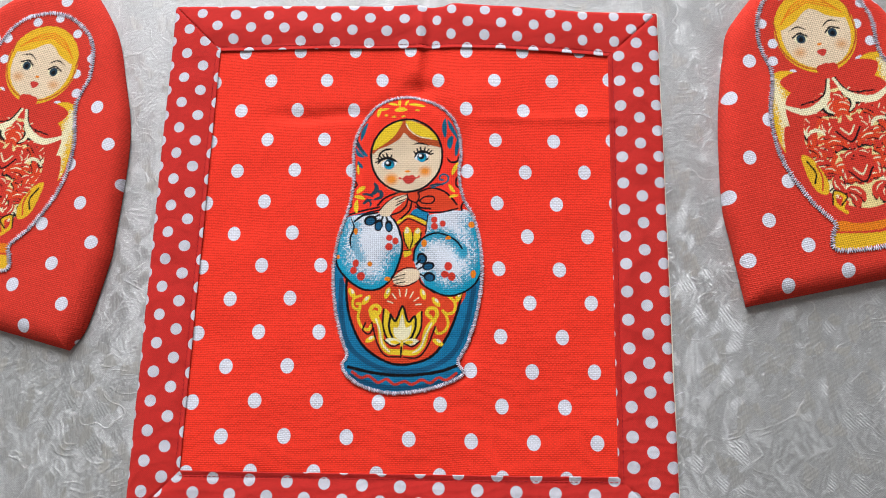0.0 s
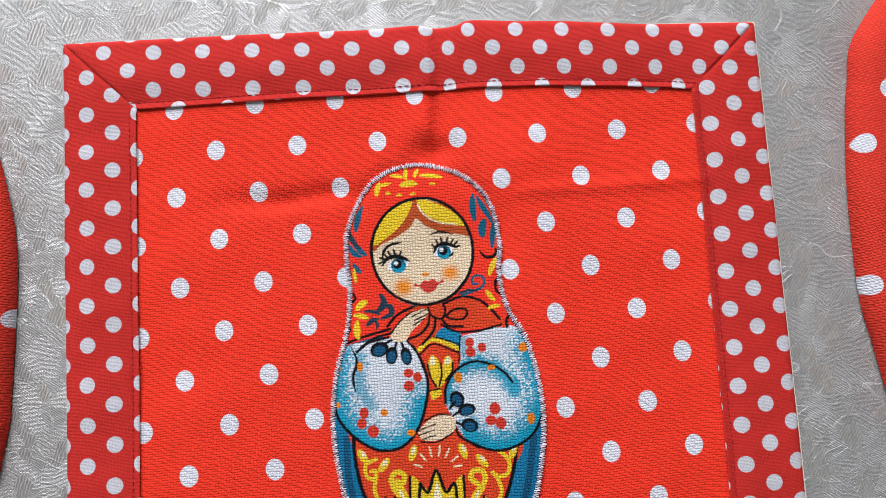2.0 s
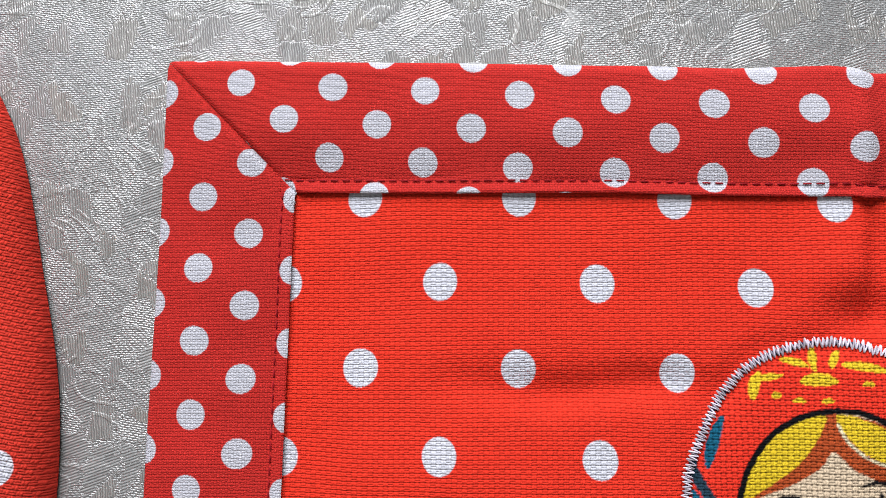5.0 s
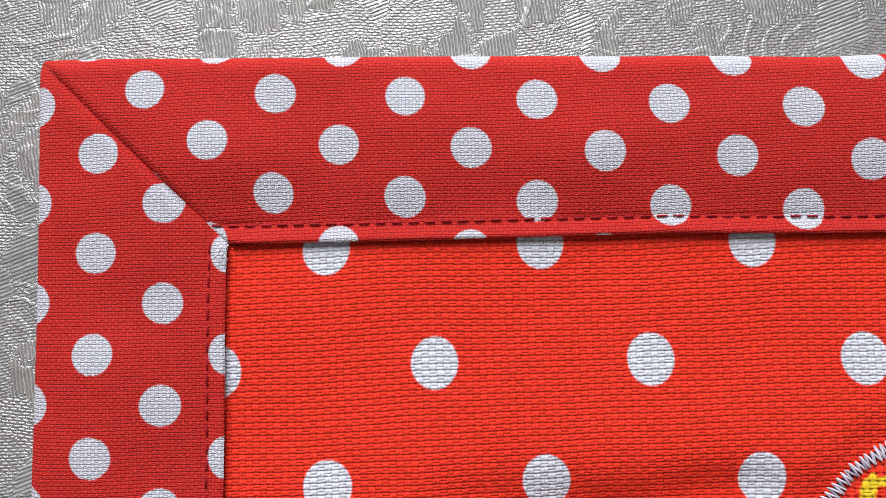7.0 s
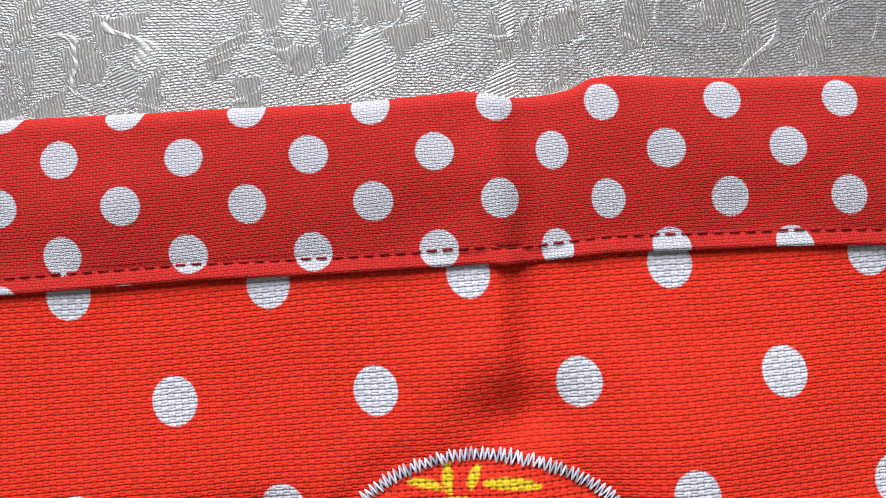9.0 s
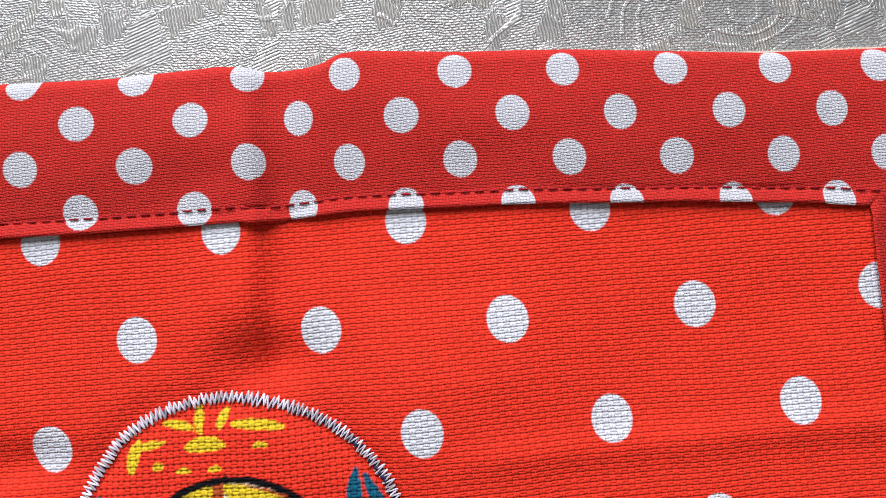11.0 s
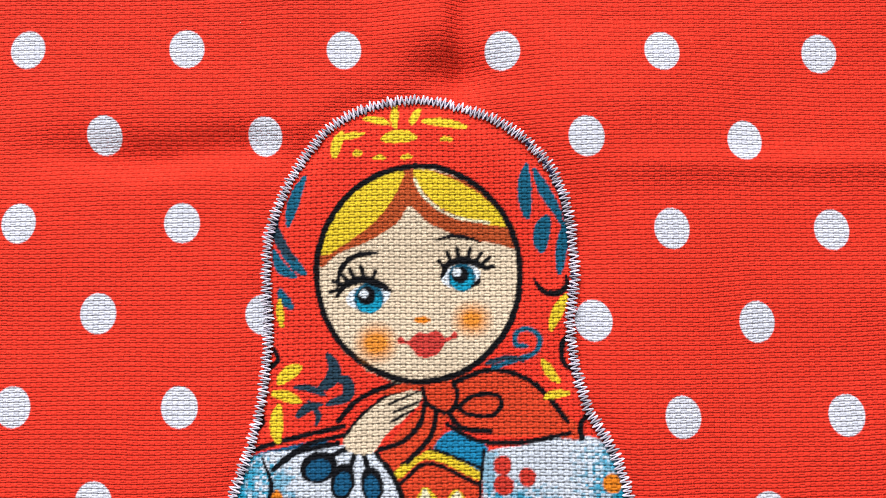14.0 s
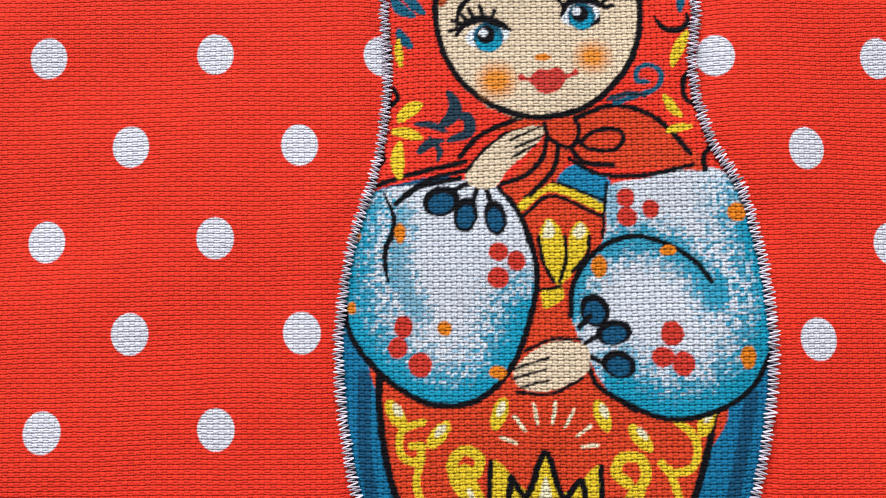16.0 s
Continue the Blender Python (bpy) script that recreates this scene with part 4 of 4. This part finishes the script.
    c.ellipse(-7.5, 1.3, 1.02, 1.63, 8, ROBE_DARK)
    c.ellipse(5.6, -11.1, 2.00, 2.31, 20, INK)
    c.ellipse(5.5, -11.4, 1.32, 1.53, 20, ROBE_DARK)
    c.ellipse(8.0, -14.1, 2.46, 1.69, 8, INK)
    c.ellipse(8.0, -14.4, 1.63, 1.12, 8, ROBE_DARK)
    c.ellipse(8.5, -18.3, 2.31, 1.85, -20, INK)
    c.ellipse(8.5, -18.6, 1.53, 1.22, -20, ROBE_DARK)
    c.line([(-13.8, 5.2), (-10.7, 6.5)], 0.75, INK)
    c.line([(-10.4, 4.0), (-9.8, 5.9)], 0.75, INK)
    c.line([(-8.1, 3.9), (-8.6, 5.8)], 0.75, INK)
    c.line([(3.4, -13.3), (4.9, -11.8)], 0.75, INK)
    c.line([(4.1, -15.5), (6.0, -14.4)], 0.66, INK)
    c.line([(4.4, -17.0), (6.6, -18.2)], 0.75, INK)
    c.line([(-6.9, 5.8), (-4.3, 2.0), (-3.0, -1.9)], 0.66, INK)
    # folded arms end in plain mitts of cloth colour
    c.blob([(-10.6, 6.0), (-11.3, 8.0), (-8.7, 10.9), (-5.2, 13.4), (-1.3, 14.4), (-0.7, 12.8), (-2.9, 10.5), (-5.7, 8.1), (-7.5, 5.8)], SKIN)
    c.line([(-11.3, 8.0), (-8.7, 11.1), (-5.2, 13.5), (-1.3, 14.6)], 0.47, INK)
    c.line([(-5.2, 12.3), (-0.9, 14.1)], 0.38, INK)
    c.line([(-4.6, 11.2), (-0.7, 12.7)], 0.38, INK)
    c.line([(-4.9, 10.0), (-1.8, 11.5)], 0.38, INK)
    c.blob([(4.2, -15.7), (0.3, -15.1), (-3.1, -16.5), (-5.5, -19.0), (-4.5, -21.2), (-0.6, -21.6), (3.8, -19.7), (4.6, -17.8)], SKIN)
    c.line([(3.7, -14.9), (-0.5, -14.9), (-3.9, -16.3)], 0.47, INK)
    c.line([(-5.1, -21.7), (-0.6, -22.0), (3.6, -20.1)], 0.47, INK)
    c.line([(-5.5, -18.7), (-0.9, -17.3)], 0.38, INK)
    c.line([(-5.7, -20.0), (-1.3, -18.8)], 0.38, INK)
    c.line([(-4.7, -21.1), (-1.0, -20.2)], 0.38, INK)
    # knotted shawl
    c.blob([(-7.5, 13.4), (-3.6, 15.4), (1.0, 15.0), (4.5, 16.1), (8.8, 17.0), (14.2, 15.5), (17.9, 12.0), (21.2, 7.7), (15.5, 7.9), (10.1, 7.9), (4.0, 9.5), (2.8, 10.3), (1.2, 7.2), (-2.3, 5.0), (-6.3, 5.2), (-3.3, 9.2), (-0.6, 12.3), (-0.9, 14.2)], APRON)
    c.line([(-12.2, 10.1), (-9.0, 13.2), (-3.6, 15.4)], 0.75, INK)
    c.line([(4.1, 15.3), (8.8, 16.8), (13.4, 15.7), (16.4, 13.3), (19.0, 9.9)], 0.75, INK)
    c.line([(-0.2, 12.3), (-1.0, 9.6), (-3.4, 7.3), (-6.5, 6.2)], 0.75, INK)
    c.line([(1.3, 11.5), (0.5, 8.0), (-2.7, 4.6)], 0.75, INK)
    c.line([(-0.5, 14.4), (0.2, 12.3), (2.9, 11.1), (4.2, 13.2), (3.7, 15.1)], 0.66, INK)
    c.line([(4.3, 11.8), (6.4, 13.3), (9.5, 13.4), (10.2, 11.9), (8.6, 10.6), (5.5, 10.9), (4.3, 11.8)], 0.66, INK)
    c.line([(2.9, 11.1), (4.7, 9.1), (8.6, 8.5)], 0.75, INK)
    c.line([(2.8, 9.5), (7.0, 7.3), (13.1, 7.1), (19.3, 8.3)], 0.66, INK)
    # kerchief ornaments
    c.leaf(-3.5, 49.3, 2.05, 0.82, 0, YELLOW)
    c.leaf(-4.0, 52.5, 0.49, 1.48, 0, YELLOW)
    c.leaf(-6.7, 51.9, 1.64, 0.49, -15, YELLOW)
    c.leaf(-1.1, 52.4, 0.49, 1.15, -25, YELLOW)
    c.leaf(2.9, 51.2, 2.79, 0.57, -8, YELLOW)
    c.leaf(-12.2, 48.6, 0.66, 1.64, -15, YELLOW)
    c.leaf(-10.5, 49.7, 1.81, 0.41, 10, YELLOW)
    c.leaf(-9.4, 47.2, 0.49, 0.41, 0, YELLOW)
    c.leaf(-6.3, 46.5, 0.66, 0.33, 0, YELLOW)
    c.leaf(-2.5, 46.5, 0.66, 0.33, 0, YELLOW)
    c.leaf(3.2, 48.9, 0.74, 0.33, 0, YELLOW)
    c.leaf(-18.2, 40.6, 0.73, 3.26, -18, TEAL)
    c.leaf(-19.6, 33.9, 0.58, 2.92, 25, TEAL)
    c.leaf(-18.0, 31.8, 0.66, 1.72, 40, TEAL)
    c.leaf(-19.5, 26.9, 0.66, 1.37, 35, TEAL)
    c.leaf(-21.1, 37.6, 0.44, 2.06, -10, TEAL)
    c.leaf(14.3, 41.4, 0.87, 3.26, 0, TEAL)
    c.leaf(17.2, 41.1, 0.73, 3.43, 28, TEAL)
    c.leaf(16.6, 35.4, 1.02, 2.06, -10, TEAL)
    c.leaf(19.3, 33.7, 0.73, 3.43, -10, TEAL)
    c.leaf(18.5, 38.6, 0.44, 1.89, 20, TEAL)
    c.leaf(18.3, 24.5, 0.66, 2.30, -25, YELLOW)
    c.leaf(-20.2, 24.9, 0.49, 1.64, 5, YELLOW)
    c.leaf(-18.9, 16.4, 1.64, 0.82, 35, YELLOW)
    c.leaf(-19.4, 13.3, 1.81, 0.66, -15, YELLOW)
    c.leaf(-20.4, 9.8, 0.82, 2.13, 0, YELLOW)
    c.leaf(17.0, 16.6, 0.57, 1.64, 35, YELLOW)
    c.leaf(17.7, 13.3, 1.48, 0.49, 10, YELLOW)
    c.line([(-13.5, 19.1), (-12.7, 17.3), (-13.2, 15.6), (-15.0, 14.2)], 1.9, SLATE, taper=True)
    c.line([(-12.9, 16.2), (-10.9, 15.3), (-11.0, 13.4), (-13.6, 12.4)], 1.7, SLATE, taper=True)
    c.line([(-18.2, 14.7), (-16.2, 14.6), (-14.0, 13.6)], 1.1, SLATE, taper=True)
    c.line([(-17.8, 10.7), (-16.4, 11.9), (-14.4, 12.4)], 1.3, SLATE, taper=True)
    c.line([(-16.2, 12.8), (-14.9, 11.0), (-15.2, 9.6)], 0.9, SLATE, taper=True)
    c.line([(9.2, 17.2), (12.0, 18.0), (14.9, 19.1), (15.6, 21.0), (14.3, 22.3), (12.6, 21.9), (12.3, 20.3), (13.7, 20.0)], 0.74, TEAL)
    c.line([(8.4, 17.7), (10.8, 18.4), (13.2, 18.1)], 0.74, SLATE)
    c.line([(-21.4, 37.8), (-20.4, 34.8), (-18.4, 32.4)], 1.5, SLATE, taper=True)
    c.line([(-21.3, 33.6), (-20.2, 31.2), (-18.2, 30.0)], 1.6, TEAL, taper=True)
    c.line([(17.8, 43.6), (19.4, 40.4), (19.9, 36.6)], 1.2, SLATE, taper=True)
    c.line([(15.1, 29.2), (16.2, 27.5), (18.0, 27.1), (19.4, 28.0), (19.5, 29.6)], 1.00, INK, taper=True)
    c.line([(19.9, 21.6), (18.7, 20.1), (18.8, 17.7), (20.7, 16.3)], 0.80, INK)
    c.line([(-21.1, 19.8), (-20.6, 18.4), (-22.3, 16.9)], 0.80, INK)
    c.line([(22.1, 11.0), (20.8, 9.5), (20.9, 7.6)], 0.80, INK)
    c.line([(-23.1, 11.5), (-22.6, 9.9), (-23.9, 8.4)], 0.70, INK)
    # round face of the doll, its hair and simple features
    c.ellipse(-1.0, 30.1, 14.44, 15.26, 0, SKIN)
    c.blob([(-14.6, 31.3), (-14.2, 35.7), (-10.4, 41.7), (-6.3, 44.3), (-2.0, 44.8), (3.5, 43.9), (8.4, 41.3), (12.3, 36.8), (12.8, 33.5), (9.8, 34.2), (4.9, 35.2), (0.5, 37.2), (-2.1, 39.5), (-4.0, 37.1), (-8.1, 34.7), (-12.2, 33.0)], HAIR_RED)
    c.blob([(-14.4, 32.8), (-14.0, 36.1), (-10.8, 40.9), (-7.1, 43.8), (-3.0, 44.7), (-3.9, 41.5), (-6.8, 37.7), (-10.9, 34.6)], YELLOW)
    c.blob([(-1.4, 44.7), (3.1, 43.7), (7.9, 41.0), (11.3, 37.6), (11.9, 36.4), (6.6, 37.4), (2.4, 39.2), (-0.2, 41.7)], YELLOW)
    c.line([(-1.4, 43.4), (0.3, 40.5), (3.8, 38.1), (9.0, 37.1)], 0.41, CREAM)
    c.line([(13.2, 29.5), (12.6, 25.7), (11.1, 22.2), (8.7, 19.3), (5.8, 17.0), (2.3, 15.7), (-1.3, 15.3), (-4.9, 16.0), (-8.3, 17.6), (-11.2, 20.0), (-13.4, 23.1), (-14.7, 26.7), (-15.2, 30.6), (-14.7, 34.4), (-13.2, 38.0), (-10.9, 41.1), (-7.9, 43.4), (-4.4, 44.8), (-0.6, 45.2), (3.1, 44.6), (6.5, 42.9), (9.4, 40.4), (11.6, 37.1), (12.9, 33.4), (13.2, 29.5)], 0.90, INK)
    c.ellipse(-6.9, 20.6, 3.5, 3.3, 0, BLUSH, soft=2.2)
    c.ellipse(6.4, 23.7, 3.2, 3.0, 0, BLUSH, soft=2.2)
    c.line([(-11.5, 31.4), (-9.9, 32.7), (-6.7, 33.0)], 0.60, INK, taper=True)
    c.line([(1.5, 34.7), (3.5, 35.3), (5.7, 35.1), (7.8, 34.4)], 0.60, INK, taper=True)
    c.ellipse(-8.0, 27.0, 3.04, 1.72, 8, EYE_WHITE)
    c.ellipse(-7.9, 26.8, 2.13, 2.13, 0, TEAL)
    c.ellipse(-7.8, 26.2, 1.72, 1.48, 0, SKY)
    c.ellipse(-8.2, 27.2, 1.31, 1.31, 0, INK)
    c.ellipse(-8.6, 27.5, 0.6, 0.6, 0, EYE_WHITE)
    c.ellipse(4.9, 29.7, 2.79, 1.59, 8, EYE_WHITE)
    c.ellipse(5.1, 29.5, 1.96, 1.96, 0, TEAL)
    c.ellipse(5.1, 29.0, 1.59, 1.36, 0, SKY)
    c.ellipse(4.8, 29.9, 1.21, 1.21, 0, INK)
    c.ellipse(4.4, 30.3, 0.6, 0.6, 0, EYE_WHITE)
    c.line([(6.3, 28.2), (7.3, 28.8), (7.7, 29.7)], 0.60, INK, taper=True)
    c.line([(-12.2, 28.2), (-12.0, 30.4), (-10.7, 32.2), (-8.5, 33.1), (-6.5, 33.0)], 0.80, INK, taper=True)
    c.line([(-12.4, 27.0), (-11.0, 28.8), (-8.6, 29.4), (-6.2, 28.6), (-4.8, 27.7)], 1.20, INK, taper=True)
    c.line([(2.2, 29.5), (3.3, 31.4), (5.6, 31.9), (7.6, 31.2), (8.7, 30.7)], 1.10, INK, taper=True)
    c.line([(-11.6, 28.2), (-13.2, 27.8)], 0.62, INK)
    c.line([(-11.4, 28.7), (-12.9, 29.2)], 0.62, INK)
    c.line([(-10.6, 29.1), (-11.9, 30.3)], 0.62, INK)
    c.line([(-9.6, 29.3), (-10.6, 30.9)], 0.62, INK)
    c.line([(-8.5, 29.4), (-9.0, 31.2)], 0.62, INK)
    c.line([(-7.4, 29.2), (-7.0, 30.6)], 0.62, INK)
    c.line([(2.8, 30.6), (1.9, 31.9)], 0.62, INK)
    c.line([(3.7, 31.4), (3.1, 33.1)], 0.62, INK)
    c.line([(4.8, 31.8), (4.5, 33.6)], 0.62, INK)
    c.line([(6.0, 31.9), (6.3, 33.5)], 0.62, INK)
    c.line([(6.9, 31.5), (7.8, 32.9)], 0.62, INK)
    c.line([(7.7, 31.1), (9.0, 32.3)], 0.62, INK)
    c.line([(8.2, 30.7), (9.5, 31.0)], 0.62, INK)
    c.ellipse(-0.5, 23.7, 1.15, 0.49, 0, ORANGE)
    c.line([(-3.7, 20.9), (-1.9, 20.6), (2.1, 20.8), (4.1, 21.5)], 0.62, LIPS)
    c.ellipse(-3.5, 20.9, 0.45, 0.5, 0, LIPS)
    c.ellipse(4.0, 21.5, 0.45, 0.5, 0, LIPS)
    c.blob([(-2.4, 20.6), (-1.0, 22.0), (0.2, 21.8), (1.5, 22.2), (2.7, 21.0), (1.5, 19.0), (-0.8, 18.7)], LIPS)


canvas = Canvas(-31, 31, -64, 57.5, 0.2, RED)
doll_print(canvas)
figure = applique(canvas, doll_line, panel_height, potholder, "printed nesting doll applique in kerchief, white sleeves and blue robe")
overcast(doll_line[::-1], panel_height, figure, 0.31, 1.50, 11)


# ---- bell-shaped oven mitts ----
def doll_in_shawl(c):
    """A nesting doll in a dotted shawl with a flame-patterned apron, in flat printed shapes; base at y = 0."""
    c.blob([(-30, 8), (-30, 80), (0, 112), (30, 80), (30, 8), (0, -4)], BERRY)
    for x, y in ((-19, 76), (-13, 69), (13, 69), (19, 76), (-19, 92), (-9, 102), (10, 101), (20, 92), (0, 106), (16, 84), (-17, 83)):
        c.ellipse(x, y, 1.9, 2.0, 0, CHALK)
    c.blob([(-24, 68), (-12, 69), (-11, 50), (-19, 36), (-26, 42)], GOLD)
    c.blob([(24, 68), (12, 69), (11, 50), (19, 36), (26, 42)], GOLD)
    for s in (-1, 1):
        c.sponge([(s * 22, 66), (s * 21, 52), (s * 22, 42)], 4.5, CREAM, 0.9)
        c.sponge([(s * 13, 64), (s * 16, 48)], 2.0, CREAM, 0.8)
    # apron
    c.blob([(-16, 62), (16, 62), (21, 44), (21, 24), (13, 9), (-13, 9), (-21, 24), (-21, 44)], BERRY)
    for s in (-1, 1):
        c.blob([(0, 58), (s * 9, 60), (s * 16, 50), (s * 17, 30), (s * 9, 13), (0, 11)], BERRY)
    straw = (0.74, 0.60, 0.27)
    c.blob([(0, 60), (8, 58), (15, 49), (17, 38), (15, 24), (9, 15), (0, 12), (-9, 15), (-15, 24), (-17, 38), (-15, 49), (-8, 58)], straw)
    c.only([(0, 60), (8, 58), (15, 49), (17, 38), (15, 24), (9, 15), (0, 12), (-9, 15), (-15, 24), (-17, 38), (-15, 49), (-8, 58)])
    r = random.Random(8)
    for k in range(95):
        # acanthus sprays, the same on both halves
        x, y = r.uniform(0.5, 17), r.uniform(13, 58)
        a, n, bow = r.uniform(0.2, 2.6), r.uniform(5, 10), r.choice((-0.55, 0.55))
        pts = [(x, y)]
        for m in range(4):
            pts.append((pts[-1][0] + n / 4 * math.cos(a + bow * m), pts[-1][1] + n / 4 * math.sin(a + bow * m)))
        for s in (-1, 1):
            side = [(s * px, py) for px, py in pts]
            if k % 3:
                c.line([(px - 0.5, py - 0.55) for px, py in side], 2.3, INK, taper=True)
            c.line(side, (3.0, 1.5)[k % 4 == 3], (BERRY, BERRY, APRON, CREAM)[k % 4], taper=True)
            c.line([(px + 0.5 * s, py + 0.3) for px, py in side[1:4]], 0.5, CREAM, taper=True)
    c.only()
    for y in (26, 42):
        c.blob([(-5.5, y + 7), (-2, y + 4), (0, y + 8), (2, y + 4), (5.5, y + 7), (4.5, y), (0, y - 4), (-4.5, y)], BERRY)
        c.line([(-4.5, y + 1), (0, y - 4), (4.5, y + 1)], 0.7, INK)
        c.line([(-2.6, y + 2), (0, y - 1), (2.6, y + 2)], 0.6, CREAM)
    for s in (-1, 1):
        c.blob([(s * 23, 48), (s * 19, 46), (s * 15, 30), (s * 14.5, 14), (s * 20, 18), (s * 25, 34)], BERRY)
        c.blob([(s * 20, 36), (s * 16, 34), (s * 13, 25), (s * 15, 20), (s * 19, 24)], GOLD)
        c.line([(s * 18.5, 34), (s * 16.5, 29), (s * 18, 25)], 0.7, INK)
        c.line([(s * 15.5, 32), (s * 14.6, 27), (s * 16, 22)], 0.6, BERRY)
        c.line([(s * 11, 14), (s * 9, 18), (s * 12, 20), (s * 13, 16), (s * 10, 12)], 1.4, GOLD)
        c.line([(s * 11, 15), (s * 8, 18), (s * 12, 21), (s * 14, 16)], 0.6, INK)
    c.blob([(-18, 10), (0, 7), (18, 10), (16, 6), (0, 3.5), (-16, 6)], ORANGE)
    c.blob([(-18, 5), (0, 2.5), (18, 5), (18, -1), (0, -2), (-18, -1)], GOLD)
    c.line([(-20, 16), (-10, 9), (0, 7.5), (10, 9), (20, 16)], 1.6, BERRY)
    c.line([(-17, 5.6), (0, 3.2), (17, 5.6)], 0.7, BERRY)
    # shawl ends
    for s in (-1, 1):
        c.blob([(0, 67), (s * 9, 70), (s * 19, 67), (s * 13, 59), (s * 5, 61)], BERRY)
        c.line([(s * 1, 64), (s * 5, 56), (s * 13, 53), (s * 21, 57)], 3.0, CREAM, taper=True)
        c.line([(s * 1, 66), (s * 5, 58), (s * 14, 56)], 0.6, INK)
    # round face under a yellow band
    c.ellipse(0, 84.5, 15.6, 17.6, 0, GOLD)
    c.ellipse(0, 83.6, 13.2, 14.8, 0, SKIN)
    c.blob([(-13.5, 88), (-9, 98), (0, 101), (9, 98), (13.5, 88), (7, 89.5), (0, 94), (-7, 89.5)], GOLD)
    for s in (-1, 1):
        for k in range(3):
            c.line([(0, 99 - k), (s * (6 + k), 96.5 - 1.6 * k), (s * (12 - k), 90 + k)], 0.5, ORANGE)
        c.ellipse(s * 8.2, 77, 3.4, 3.0, 0, SOFT_BLUSH, soft=3.0)
        c.line([(s * 10, 86.4), (s * 6.4, 87.6), (s * 3.2, 85.8)], 0.6, INK, taper=True)
        c.ellipse(s * 6.2, 82.4, 2.5, 1.8, 0, CREAM)
        c.ellipse(s * 6.2, 82.4, 1.8, 1.9, 0, SLATE)
        c.ellipse(s * 6.2, 82.2, 0.9, 1.0, 0, INK)
        c.line([(s * 3.6, 83.0), (s * 6, 84.8), (s * 9.2, 83.6)], 0.7, INK)
    c.ellipse(0, 78.8, 0.9, 0.6, 0, ORANGE)
    c.blob([(-1.9, 75.8), (0, 76.8), (1.9, 75.8), (0, 73.6)], LIPS)
    c.line([(-14.5, 92), (-14.6, 80), (-9, 71.5), (0, 68.5), (9, 71.5), (14.6, 80), (14.5, 92)], 0.6, HAIR_RED)
    c.blob([(-3.5, 70), (3.5, 70), (2.8, 65), (-2.8, 65)], BERRY)


MITT = mitt_red
SMALL_DOLL = smooth_curve([(-17.5, -1), (0, -3), (17.5, -1), (17.5, 5), (15.5, 9), (21, 18), (27, 36), (26.5, 54), (21, 71), (22, 86), (16, 101), (0, 108), (-16, 101), (-22, 86), (-21, 71), (-26.5, 54), (-27, 36), (-21, 18), (-15.5, 9), (-17.5, 5)], True, 6)


def oven_mitt(half_widths, tall, shift, rise, material, place, seed, label):
    """Bell-shaped padded mitt lying flat: domed dotted front, rolled rim, hem along the straight edge."""
    mitt = tagged(new("oven_mitt"), label, "oven mitt", "pair of oven mitts")
    side = [(w, y) for y, w in half_widths]
    rim = smooth_curve(side + [(0, tall)] + [(-w, y) for w, y in side[::-1]], False, 10)
    hem = np.stack([np.linspace(rim[-1, 0], rim[0, 0], 40)[1:-1], np.full(38, rim[0, 1])], 1)
    rim = np.vstack([rim, hem])
    centre = np.array((0.0, tall * 0.45))
    line = np.vstack([rim, rim[:1]])
    r = np.r_[np.linspace(0, 0.86, 40), 0.86 + 0.14 * np.sin(np.linspace(0.05, np.pi / 2, 22))]

    def height(x, y):
        base = 6.2 + 0.5 * ripple(x, y, 55, seed) + 0.22 * ripple(x, y, 20, seed + 1)
        return base

    x = centre[0] + np.outer(r, line[:, 0] - centre[0])
    y = centre[1] + np.outer(r, line[:, 1] - centre[1])
    roll = np.sqrt(np.clip(1 - np.clip((r - 0.86) / 0.14, 0, 1) ** 2.2, 0, 1))[:, None]
    z = height(x, y) * roll + 0.25
    data, _ = sheet("front", x, y, z)
    mesh_object("front", data, material, mitt, "red cotton front with white dots")
    bm = bmesh.new()
    bm.faces.new([bm.verts.new((p[0] * 0.00098, p[1] * 0.00098 + 0.001, 0.0004)) for p in rim])
    part("back", bm, lining_mat, mitt, smooth=False)
    figure = SMALL_DOLL * 1.0 + np.array((shift, rise))
    art = Canvas(-31, 31, -6, 112, 0.33, MITT)
    doll_in_shawl(art)
    art.x, art.y = art.x + shift, art.y + rise

    def beneath(px, py):
        return height(px, py) - 0.1

    patch = applique(art, figure, beneath, mitt, "printed nesting doll applique in dotted shawl")
    overcast(figure[::-1], beneath, patch, 0.42, 2.0, seed)
    mitt.matrix_world = place
    return mitt


REST = TOP + 0.0002
oven_mitt([(0, 52), (24, 51), (40, 50), (67, 44), (85, 38.5), (97, 34), (112, 26)], 128, 1.2, 14.5, mitt_right_mat, pose(0.1777, -0.0195, REST, 0, 0, 11.5), 41, "red dotted oven mitt with doll applique, its hem raised")
oven_mitt([(0, 55), (10, 58.5), (35, 58.5), (47, 57), (86, 49), (111, 38), (135, 23.5)], 151, 4.0, 24, mitt_left_mat, pose(-0.1862, -0.0322, REST, 0, 0, -15), 51, "red dotted oven mitt with doll applique beside the potholder")
